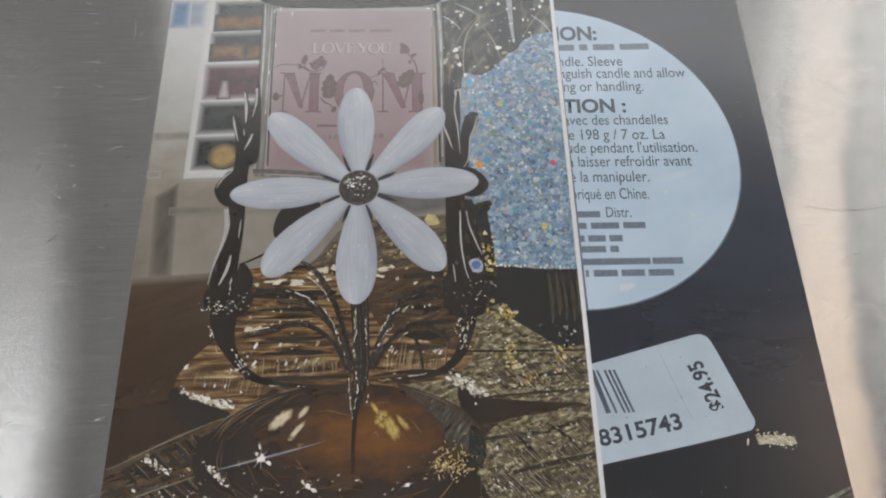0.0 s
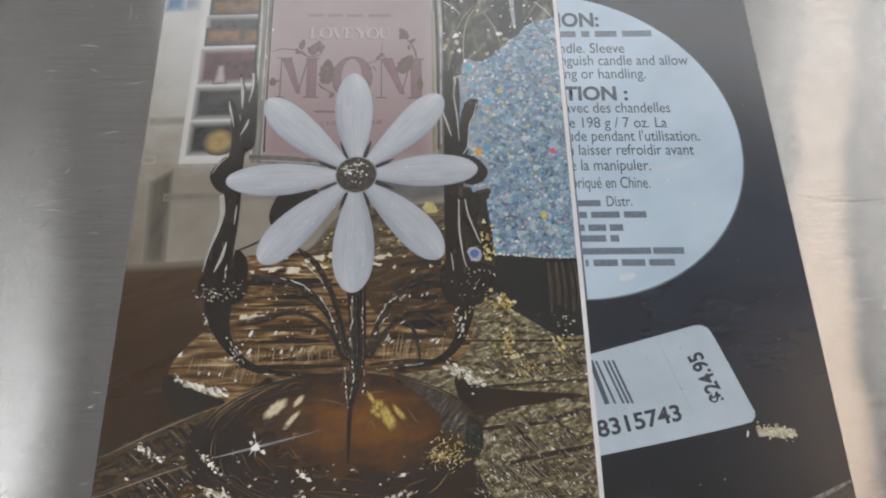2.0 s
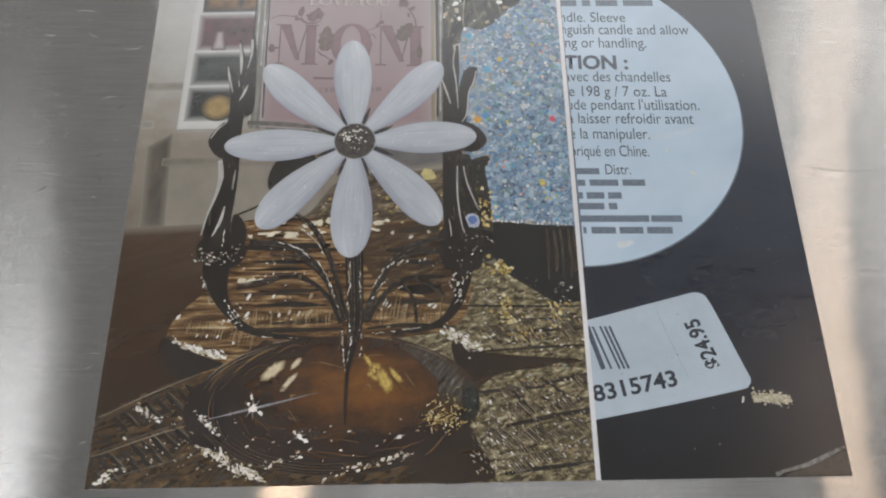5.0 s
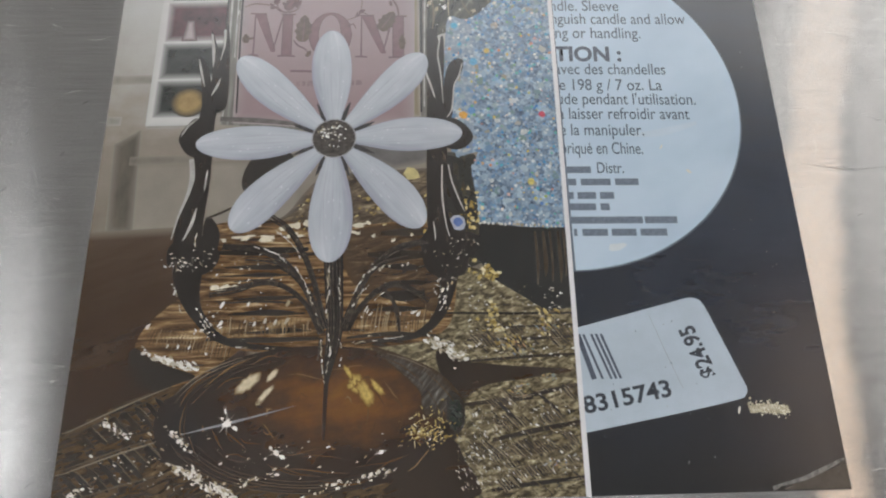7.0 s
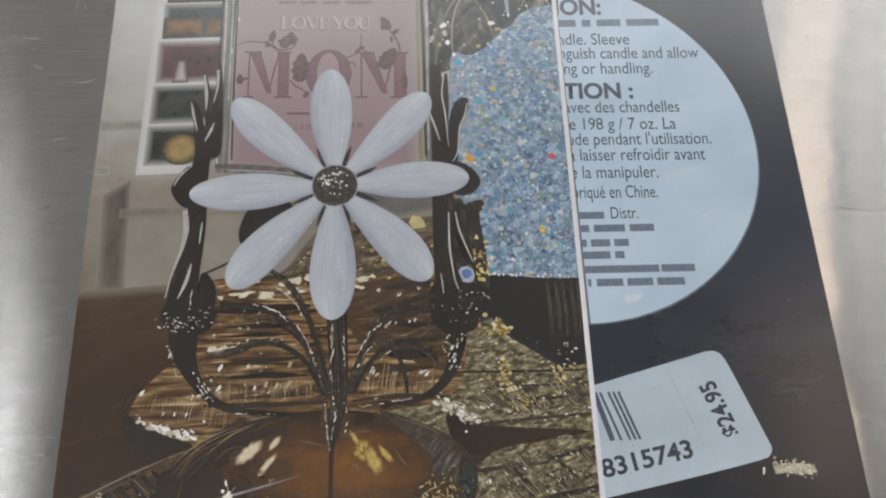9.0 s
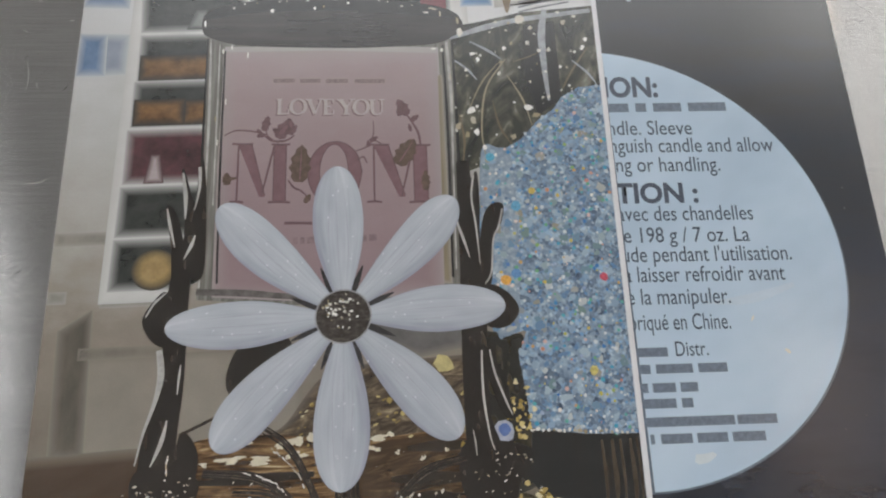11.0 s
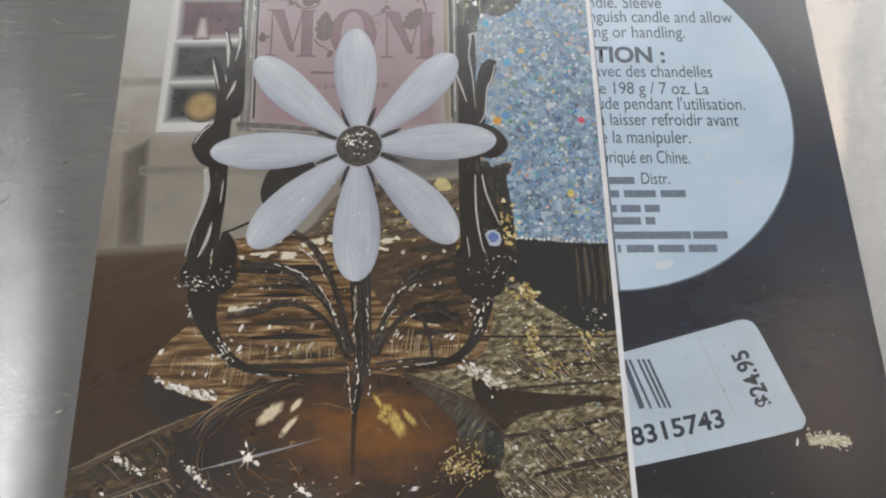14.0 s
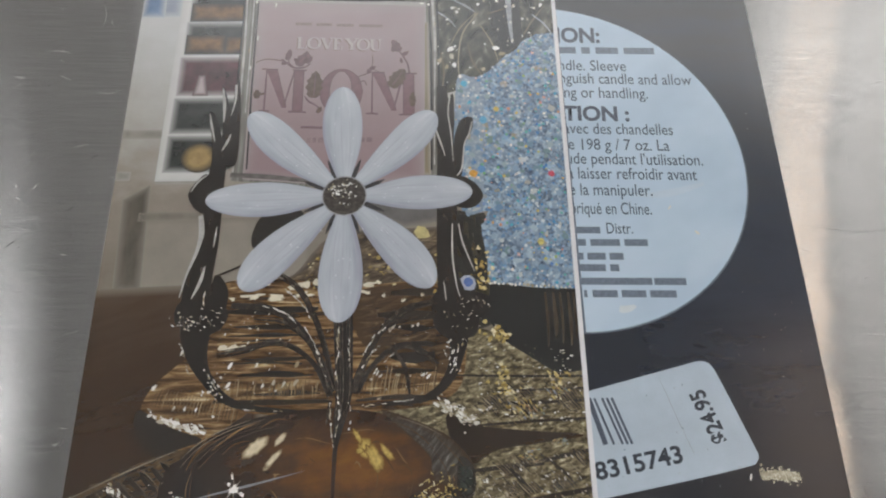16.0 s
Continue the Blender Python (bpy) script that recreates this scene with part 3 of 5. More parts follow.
for x, y in scatter([(113, 2), (143, 3), (144, 30), (128, 31), (113, 24)], 30) + scatter([(112, 38), (143, 38), (144, 49), (114, 52)], 12):
    a, ln, lift = rnd.uniform(-54, -42), rnd.uniform(3.0, 6.5), rnd.uniform(.13, .22)
    c, t = math.cos(radians(a)) * ln / 2, math.sin(radians(a)) * ln / 2
    for i in range(rnd.randint(4, 8)):
        px, py = x + i * 0.85, y + i * lift
        if px + c > 143.6 or py + abs(t) > 50 or py < abs(t) + .5 or 31.5 < py < 36.5:
            continue
        w, e = rnd.uniform(0.16, 0.34), rnd.uniform(-.6, .6)
        hatch.append([(px - c, py - t, 0.06), (px + e * .2, py, w), (px + c * .8, py + t * .8, 0.06)])
        hatch_d.append([(px - c + .42, py - t, 0.06), (px + .42, py, w * 1.3), (px + c * .8 + .42, py + t * .8, 0.06)])
for a, b, w in (((121.2, 24.9), (126.8, 19.4), 1.1), ((127.5, 14.9), (132.6, 10.2), .9), ((133, 26.8), (138.4, 22.0), .8), ((138, 16.6), (142.4, 12.4), .8), ((128, 39), (124, 43), .8)):
    hatch_d.append([(*a, w * .8), ((a[0] + b[0]) / 2, (a[1] + b[1]) / 2, w), (*b, .2)])
strips("hatching", hatch, 9, gold_line, picture, stuff=True)
strips("hatching", hatch_d, 9, brown_line, picture, stuff=True)
chev, chev_d = [], []
for x0, y0, x1, y1 in ((0.4, 19.6, 28, 31.6), (0.4, 9.6, 30, 19.0), (6, 2.4, 30, 8.4), (0.4, 18.2, 27, 29.6), (0.4, 8.6, 29, 17.6)):
    chev.append([(x0, y0, .25), ((x0 + x1) / 2, (y0 + y1) / 2 + .4, .5), (x1, y1, .2)])
for row, (x0, y0, n, ln) in enumerate(((4, 19.6, 7, 6.4), (12, 24.4, 5, 6.4), (0.8, 8.4, 8, 7.6), (15, 14.6, 5, 7.6), (1, 3.6, 7, 4.4))):
    for i in range(n):
        x, y = x0 + i * 3.1 + rnd.uniform(-.4, .4), y0 + i * 1.12
        chev_d.append([(x, y, .3), (x + ln * .4, y - ln * .34, 1.5), (x + ln * .8, y - ln * .68, .3)])
        chev.append([(x + .7, y + .4, .08), (x + ln * .4 + .8, y - ln * .34 + .3, .26), (x + ln * .8 + .7, y - ln * .68 + .2, .06)])
strips("groove", chev, 8, islands("groove_ink", [(0.0, (0.045, 0.034, 0.022)), (0.7, (0.085, 0.066, 0.044)), (1.0, (0.24, 0.21, 0.16))]), picture, stuff=True)
strips("groove", chev_d, 7.5, brown_line, picture, stuff=True)

# the amber dome of the holder
pic("amber_dome", oval(69, 22.2, 42.2, 20.2, 0, 64), 10, amber_ink(), "amber glass dome")
pic("dome_lobe", bow([(27.8, 21), (30, 25), (33.6, 25.6), (36.6, 22.6), (38, 17.6), (36.4, 13.6), (33, 12.6), (29.4, 15.6)], True), 10.5, plain("lobe_ink", (0.011, 0.010, 0.011), 0.3, 4, (0.024, 0.014, 0.009)), "", 7.0)
pic("dome_clear", bow([(88, 39.6), (96, 37), (104, 33), (109, 26.6), (107, 22.4), (100, 24), (99, 29), (93, 35)], True), 10.5, ink("clear_glass_ink", [(0.0, (0.020, 0.014, 0.009)), (0.5, (0.055, 0.046, 0.036)), (0.8, (0.12, 0.11, 0.095)), (1.0, (0.30, 0.29, 0.27))], (1.2, 5), -40, 8, dist=1.0, gain=1.3, soft=(0.045, 0.026, 0.012)), "", 4.0)
pic("dome_green", bow([(107.6, 27), (110.6, 25), (110.8, 20), (108.4, 17.6), (107, 21)], True), 10.8, plain("green_glass_ink", (0.024, 0.030, 0.025), 0.5, 1.2, (0.03, 0.02, 0.012)), "", 2.0)
arcs = []
for r, w in ((0.995, .3), (0.96, .2), (0.92, .3), (0.885, .2), (0.84, .2)):
    for a0, a1 in ((112, 160), (36, 66), (205, 300)):
        a0, a1 = a0 + rnd.uniform(-8, 8), a1 + rnd.uniform(-8, 8)
        arcs.append([(69 + 42.2 * r * math.cos(radians(t)), 22.2 + 20.2 * r * math.sin(radians(t)), w * (0.2 if t in (a0, a1) else 1)) for t in (a0, (2 * a0 + a1) / 3, (a0 + 2 * a1) / 3, a1)])
strips("dome_rim", arcs, 11, islands("rim_ink", [(0.0, (0.04, 0.027, 0.015)), (0.7, (0.11, 0.08, 0.05)), (1.0, (0.30, 0.26, 0.2))]), picture, "", True)
flow = []
for i in range(70):
    r, a0 = rnd.uniform(0.30, 0.97), rnd.uniform(0, 360)
    da, w = rnd.uniform(8, 34), rnd.uniform(.1, .42)
    flow.append([(69 + 42.2 * r * math.cos(radians(a0 + da * t)), 22.2 + 20.2 * r * math.sin(radians(a0 + da * t)) + 1.2 * math.sin(3 * t + i), w * (0.15 if t in (0, 1) else 1)) for t in (0, 0.33, 0.66, 1)])
strips("dome_flow", flow, 11.2, islands("flow_ink", [(0.0, (0.05, 0.026, 0.010)), (0.7, (0.13, 0.068, 0.022)), (1.0, (0.26, 0.16, 0.07))]), picture, "flowing streaks in amber glass", True)
pic("dome_foot_shade", bow([(92, 6.5), (100, 11), (108, 15), (111, 10), (115, 3), (113, 0.4), (96, 0.4)], True), 11, umber)
for x, y, rx, ry, a in ((50.2, 32.2, 3.0, 1.2, 38), (57, 34.2, 1.7, 0.6, 50), (55.3, 29, 2.4, 0.6, 48), (54, 27.2, 1.2, .5, 40)):
    pic("window_glint", ragged(oval(x, y, rx * 1.15, ry * 1.2, a, 22), 0.14), 12, plain("cream_ink", (0.66, 0.58, 0.40), 0.15, 1.2, (0.09, 0.042, 0.012)), "", rx * 0.5)
for x, y, rx, ry, a in ((81.3, 31.2, 2.2, 1.7, -50), (83.6, 28.6, 2.9, 1.4, -62), (87, 30, 2.0, 0.7, -50), (78.6, 34.6, 1.7, 0.5, -60), (79.4, 30.6, 0.8, .6, 0)):
    pic("window_glint", ragged(oval(x, y, rx * 1.1, ry * 1.1, a, 22), 0.18), 12, plain("gold_glint_ink", (0.52, 0.37, 0.10), 0.35, 1.2, (0.13, 0.06, 0.013)), "", rx * 0.6)
blobs("gold_swirl", [(rnd.gauss(100.5, 3.6), rnd.gauss(17.6, 2.6), rnd.uniform(0.2, 0.85), rnd.uniform(0.08, 0.22), rnd.choice((rnd.uniform(10, 40), rnd.uniform(90, 150)))) for i in range(120)], 12, goldspark, picture, "", 0.4)
strips("lens_star", [[(32, 18.4, 0.1), (45, 21.2, 0.7), (53, 23.0, 0.5), (64, 25.6, 0.05)]], 12.5, plain("star_ink", (0.24, 0.25, 0.27), 0.2, 4), picture)
ray = plain("ray_ink", (0.30, 0.29, 0.28), 0.2, 2)
for x, y, r, turns in ((45, 21.2, 3.2, (0.9, 1.6, 2.5)), (59, 13, 2.0, (0.3,)), (88, 12.4, 2.0, (0.3,))):
    for a in turns:
        strips("star_ray", [[(x + r * math.cos(a), y + r * math.sin(a), .05), (x, y, .45), (x - r * math.cos(a), y - r * math.sin(a), .05)]], 12.6, ray, picture)
for x, y, rx, ry, a in ((45, 21.2, 1.3, 1.0, 20), (47.2, 19.9, .9, .45, -40), (59, 13, 1.0, .6, -35), (60.8, 11.8, .8, .5, -30), (57.6, 14.4, .5, .4, 0), (88, 12.4, .8, .6, 30), (43.6, 22.6, .5, .4, 60), (44.4, 24.6, .3, 1.0, 10)):
    blobs("star_core", [(x, y, rx, ry, a)], 13, spark, picture, "", 0.4, 14)

fleck = islands("colour_fleck_ink", [(0.0, (0.16, 0.20, 0.30)), (0.3, (0.20, 0.26, 0.22)), (0.55, (0.34, 0.20, 0.10)), (0.8, (0.36, 0.32, 0.12)), (1.0, (0.30, 0.32, 0.36))])
blobs("colour_fleck", [(rnd.gauss(x, 2.2), rnd.gauss(y, .9), rnd.uniform(.2, .8), rnd.uniform(.1, .25), a + rnd.uniform(-15, 15)) for x, y, a in ((126, 28.8, 10), (136, 31.8, 10), (125, 41.6, -50), (130, 39.6, -40), (138, 8.6, 18), (137, 46, -50)) for i in range(16)],
      9.5, fleck, picture, "rainbow flecks on the gold", 0.3, 7)

# sparkle over gold, glass and table
sp = []


def spray(poly, count, r0, r1, angle, flat=0.6):
    for x, y in scatter(poly, count):
        r = r0 + (r1 - r0) * rnd.random() ** 3
        sp.append((x, y, r, r * rnd.uniform(0.35, 1) * flat, angle + rnd.uniform(-25, 25)))


def along(a, b, count, spread, r0, r1, angle):
    for i in range(count):
        t = rnd.random()
        r = r0 + (r1 - r0) * rnd.random() ** 2
        sp.append((a[0] + (b[0] - a[0]) * t + rnd.gauss(0, spread), a[1] + (b[1] - a[1]) * t + rnd.gauss(0, spread), r, r * rnd.uniform(0.3, 0.7), angle + rnd.uniform(-30, 30)))


spray([(30, 3), (60, 4), (105, 14), (100, 20), (60, 16), (32, 20)], 80, 0.12, 0.7, 20)
spray([(3, 2), (28, 4), (30, 26), (3, 18)], 60, 0.15, 0.7, -20)
spray([(36, 44), (70, 43), (70, 72), (36, 72)], 70, 0.10, 0.45, 40)
spray([(78, 44), (104, 46), (106, 76), (80, 76)], 60, 0.12, 0.6, 30)
for x, y, r, a in ((41.3, 55.2, 1.0, 62), (41.1, 49.6, 1.25, 60), (48.9, 55.3, .65, 70), (51.6, 55.3, .35, 0), (54.1, 54.9, .35, 60), (60.5, 55.3, 1.1, 58), (48.3, 50.1, .6, 80), (51.0, 49.4, .8, 65), (54.0, 49.9, .9, 65),
                   (57.0, 49.6, .75, 65), (60.4, 50.1, 1.2, 60), (46.1, 66.2, .5, 0), (48.6, 66.1, .55, 80), (45.9, 62.0, .55, 60), (48.4, 62.6, .6, 60), (55.3, 62.7, .5, 70), (20.0, 49.3, 1.1, 50),
                   (26.3, 43.4, .6, 60), (29.3, 43.0, .7, 70), (32.6, 42.9, .6, 65), (26.9, 59.3, 1.0, 70)):
    sp.append((x, y, r, r * 0.45, a))
spray([(112, 38), (144, 36), (144, 58), (114, 62)], 210, 0.12, 0.7, 0)
spray([(108, 2), (124, 2), (124, 24), (110, 24)], 170, 0.15, 0.75, -50, 0.4)
along((31, 10), (50, 0.8), 150, 0.9, 0.2, 1.0, -32)
along((19, 43), (24, 39.8), 26, 0.4, 0.2, 0.8, -35)
along((24, 39.8), (35.5, 36.6), 90, 0.55, 0.25, 1.2, -15)
along((101, 44), (111, 38.5), 90, 0.9, 0.25, 1.2, -30)
along((30, 19), (36, 13), 40, 0.7, 0.2, 0.7, -40)
along((10, 23), (18, 18), 34, 0.6, 0.2, 0.8, -40)
along((1.5, 1), (6, 3.5), 24, 0.7, 0.3, 0.9, 10)
along((66, 1), (92, 8), 60, 0.6, 0.2, 0.8, 28)
along((40, 3), (60, 8), 34, 0.8, 0.2, 0.9, 10)
for y, x0, x1 in ((52, 82, 100), (66, 86, 104)):
    for i in range(9):
        sp.append((rnd.uniform(x0, x1), y + rnd.gauss(0, .5), rnd.uniform(.3, 1.0), rnd.uniform(.15, .4), 55 + rnd.uniform(-20, 20)))
spray([(112, 2), (143, 6), (143, 30), (114, 25)], 260, 0.1, 0.65, -45, 0.4)
sp = [(x, y, a, b, c) for x, y, a, b, c in sp if 0.8 < x < edge_x(y) - 0.9 and y > 0.8]
blobs("sparkle", sp, 14, spark, picture, "scattered bright sparkles", 0.4, 7)
blobs("gold_sparkle", [(rnd.gauss(120, 2.0), rnd.gauss(63, 1.8), rnd.uniform(.3, .9), rnd.uniform(.3, .8), 0) for i in range(34)]
      + [(rnd.gauss(120.8, 1.2), rnd.gauss(54 - i * 0.25, 1.0), rnd.uniform(.3, .8), rnd.uniform(.2, .6), 0) for i in range(34)]
      + [(rnd.gauss(137, 1.8), rnd.gauss(48, 3), rnd.uniform(.3, .9), rnd.uniform(.15, .4), -50) for i in range(26)]
      + [(rnd.gauss(125, 2.4), rnd.gauss(42, 1.6), rnd.uniform(.4, 1.0), rnd.uniform(.12, .3), -60) for i in range(30)], 14, goldspark, picture, "golden sparkles", 0.35)
tops = [(46, 76.4, 3.4, 1.0, 5), (53, 75.4, 4.0, 1.1, 3), (59.5, 79, 3.0, 1.2, 15), (64, 80, 2.2, 1.6, 20), (50, 79.6, 2.4, .8, 10), (62.5, 76.6, 2.6, .9, 10),
                    (82.5, 79.2, 3.8, 0.8, -4), (80.5, 76.8, 2.2, 0.7, 0), (85.6, 75.6, 0.7, 0.7, 0), (95.5, 71.8, 1.8, 0.5, 5), (91.5, 74, .7, .7, 0), (97.5, 75.6, .6, .6, 0),
                    (40.5, 60.6, 3.2, 1.0, 8), (45.5, 60.8, 3.2, 1.2, 5), (40, 75.4, 2.0, 0.5, 0)]
blobs("top_glint", [(x + rnd.gauss(0, rx * .45), y + rnd.gauss(0, ry * .4), rx * rnd.uniform(.2, .6), ry * rnd.uniform(.3, .75), a + rnd.uniform(-12, 12)) for x, y, rx, ry, a in tops for i in range(4)], 15, plain("warm_white_ink", (0.66, 0.61, 0.47), 0.15, 3), picture, "pale glints on glass", 0.3, 14)
blobs("hook_glint", [(98, 96, 2.4, 2.3, -30)], 15, plain("lamp_yellow_ink", (0.50, 0.43, 0.20), 0.25, 2), picture, "", 0.3, 7)
blobs("blue_glint", [(111.6, 79, 2.6, 2.9, 0)], 15, plain("pale_glint_ink", (0.36, 0.39, 0.47), 0.2, 3), picture, "", 0.2, 9)
blobs("blue_glint", [(111.6, 79.4, 1.5, 1.5, 0)], 16, plain("deep_blue_ink", (0.10, 0.16, 0.36), 0.2, 3), picture, "", 0.2, 10)

# smoky glass behind the flower and between the post and the vase
smoke = ink("smoky_gold_ink", [(0.0, (0.018, 0.012, 0.008)), (0.42, (0.060, 0.042, 0.026)), (0.68, (0.14, 0.105, 0.066)), (1.0, (0.36, 0.29, 0.18))], (6, 2.2), 14, 8, dist=1.0, gain=1.3, soft=(0.13, 0.11, 0.09))
pic("glass_shoulder", bow([(49, 76), (55, 80.5), (60.5, 84), (65, 90), (69, 94), (76, 96), (86, 96.6), (96, 97), (104, 96.6), (107, 90), (107, 76), (90, 73), (65, 73)], True), 5.2, smoke, "smoky golden glass", 3.0)
deep = ink("deep_olive_ink", [(0.0, (0.010, 0.011, 0.010)), (0.55, (0.024, 0.022, 0.016)), (1.0, (0.075, 0.062, 0.036))], (2.5, 7), 5, 6, gain=1.2, soft=(0.045, 0.042, 0.034))
pic("dark_gap", bow([(105, 101.5), (110, 102.6), (114, 101.6), (117.6, 101.4), (118, 95), (118.6, 88), (120, 79), (121, 70), (114, 66), (107, 68), (105, 80)], True), 5.8, deep, "dark glass behind the post", 1.6)
pic("block_shade", bow([(79, 74), (90, 77), (104, 75.5), (108, 70), (108, 60), (103, 54), (92, 58), (82, 62)], True), 6.3, ink("block_shade_ink", [(0.0, (0.020, 0.012, 0.007)), (0.5, (0.055, 0.031, 0.015)), (0.8, (0.13, 0.082, 0.040)), (1.0, (0.30, 0.22, 0.12))], (6, 1.6), 10, 6, dist=1.0, gain=1.2, soft=(0.06, 0.034, 0.016)), "", 5.0)
blobs("gap_glint", [(rnd.gauss(116.2, 1.3), rnd.gauss(88 - i * 0.3, 2.0), rnd.uniform(.25, .75), rnd.uniform(.25, .7), 0) for i in range(30)]
      + [(rnd.gauss(113.5, 1.6), rnd.uniform(72, 86), rnd.uniform(.15, .4), rnd.uniform(.15, .5), 0) for i in range(18)], 14, goldspark, picture, "golden dots by the vase", 0.3, 9)
blobs("shoulder_glint", [(rnd.uniform(80, 103), rnd.gauss(85, 3.0), rnd.uniform(.2, .8), rnd.uniform(.12, .35), rnd.uniform(-20, 40)) for i in range(34)]
      + [(rnd.uniform(62, 68), rnd.uniform(76, 88), rnd.uniform(.2, .6), rnd.uniform(.12, .35), 30) for i in range(14)]
      + [(x, y, .7, .7, 0) for x, y in ((84, 88), (87.2, 84.6), (94.6, 80.2), (101.4, 76.8), (102.8, 79.8))], 14, goldspark, picture, "", 0.35, 8)

# the glittering vase
vase = [(110.2, 152.5), (117, 153.4), (121.5, 156), (127, 161.8), (131, 164.5), (134, 168.5), (139, 171.3), (edge_x(172), 172), (edge_x(77), 77), (131, 77.6),
        (118.3, 79.6), (117.6, 88), (116.4, 97), (119, 103.6), (112, 101.6), (109.6, 108), (108.4, 128)]
neck = [(103.6, 192), (112, 193.4), (124, 196.2), (edge_x(198), 198), (edge_x(170), 170), (134, 166), (126, 159), (118, 151), (103.4, 146)]
olive = ink("olive_glass_ink", [(0.0, (0.012, 0.014, 0.014)), (0.42, (0.034, 0.036, 0.027)), (0.64, (0.080, 0.078, 0.056)), (0.82, (0.17, 0.165, 0.13)), (1.0, (0.38, 0.37, 0.32))], (5.5, 11), -20, 5, dist=0.9, gain=1.25)
pic("vase_neck", neck, 5, olive, "dark glass neck of the vase")
pic("neck_shade", [(125, 192), (134, 193), (134, 168), (127, 163), (124, 176)], 5.5, blackish)
pic("vase_body", vase, 6, glitter_ink(), "vase covered in blue grey glitter")
blot = islands("blot_ink", [(0.0, (0.10, 0.19, 0.33)), (0.25, (0.16, 0.27, 0.40)), (0.45, (0.16, 0.24, 0.22)), (0.6, (0.36, 0.45, 0.52)), (0.8, (0.23, 0.35, 0.50)), (0.9, (0.28, 0.27, 0.22)), (1.0, (0.52, 0.57, 0.60))])
blobs("blot", [(x, y, rnd.uniform(.6, 1.5), rnd.uniform(.5, 1.3), rnd.uniform(0, 90)) for x, y in scatter(vase, 230) if x < edge_x(y) - 2.2 and x > 111], 7, blot, picture, "", 0.3, 9)
pic("vase_side", bow([(110.6, 151), (115, 152), (118, 150), (118.6, 136), (118, 118), (116.6, 106), (112.6, 104), (110.4, 109), (109.4, 128)], True), 6.5, ink("pale_glitter_ink", [(0.0, (0.15, 0.20, 0.26)), (0.5, (0.26, 0.33, 0.40)), (0.85, (0.37, 0.44, 0.50)), (1.0, (0.58, 0.62, 0.66))], (1.8, 1.8), 20, 4, gain=1.3, soft=(0.20, 0.26, 0.33)), "paler side of the vase", 2.5)
seq = islands("sequin_ink", [(0.0, (0.10, 0.16, 0.26)), (0.22, (0.26, 0.34, 0.42)), (0.42, (0.40, 0.47, 0.53)), (0.58, (0.62, 0.66, 0.68)), (0.66, (0.05, 0.16, 0.44)),
                              (0.75, (0.08, 0.38, 0.50)), (0.83, (0.16, 0.38, 0.16)), (0.88, (0.60, 0.46, 0.10)), (0.92, (0.55, 0.20, 0.16)), (1.0, (0.78, 0.78, 0.72))])
blobs("sequin", [(x, y, *(2 * [rnd.uniform(0.18, 0.62)]), rnd.uniform(0, 60)) for x, y in scatter(vase, 900) if x < edge_x(y) - 1.2], 8, seq, picture, "tiny coloured glitter flakes", 0.12, 6)
for x, y, r, c in ((123.3, 140.8, 1.0, (0.55, 0.42, 0.12)), (114.6, 116.6, 1.4, (0.62, 0.33, 0.07)), (140.2, 116.3, 1.1, (0.55, 0.10, 0.14)), (112.6, 151, 1.3, (0.10, 0.36, 0.52)),
                   (135.0, 92.6, 1.2, (0.56, 0.48, 0.16)), (118.6, 136.6, 1.4, (0.13, 0.36, 0.55)), (117.4, 118.2, 1.3, (0.12, 0.26, 0.50))):
    blobs("sequin", [(x, y, r, r, 10)], 9, plain("sequin_tone", c, 0.25, 0.8), picture, "", 0.12, 8)
blobs("vase_rim", [(118.5 + i * 1.28, 79.2 - i * 0.09 + rnd.uniform(-.25, .25), rnd.uniform(.3, .7), rnd.uniform(.3, .55), 0) for i in range(20)], 9, spark, picture, "pale beads on the vase rim")
strips("neck_strand", [[(131.5, 197, 1.4), (130, 188, 2.2), (130, 176, 1.5), (130.4, 167.5, 0.8)], [(103.5, 188, .8), (112, 191, 1.8), (124, 193.8, 1.6), (145, 196.3, 1.4)],
                       [(104.5, 181, .4), (108, 178, .7), (110.5, 174.6, .3)], [(109, 187, .3), (114, 184, .8), (118, 180.8, .3)], [(138, 180, .3), (142, 176, .7), (144.5, 172, .2)]], 9,
       plain("glass_edge_ink", (0.33, 0.35, 0.37), 0.3, 4), picture, "pale glass edges", True)
strips("neck_vein", [[(119, 181, 0.22), (113, 172, 0.55), (111, 160, 0.50), (111.5, 152, 0.17)], [(108, 166, 0.17), (112, 174, 0.50), (118, 181, 0.17)], [(121, 180, 0.17), (126, 181.6, 0.33), (129, 183, 0.11)],
                     [(134, 170, 0.17), (138, 177, 0.61), (143, 184, 0.22)], [(119, 176, 0.17), (123, 168, 0.55), (125, 160, 0.17)], [(114.5, 168, 0.17), (116, 160, 0.72), (119, 154.5, 0.22)],
                     [(105, 164, 0.22), (106, 156, 0.66), (105, 148, 0.28)]], 9, gold_line, picture, "", True)
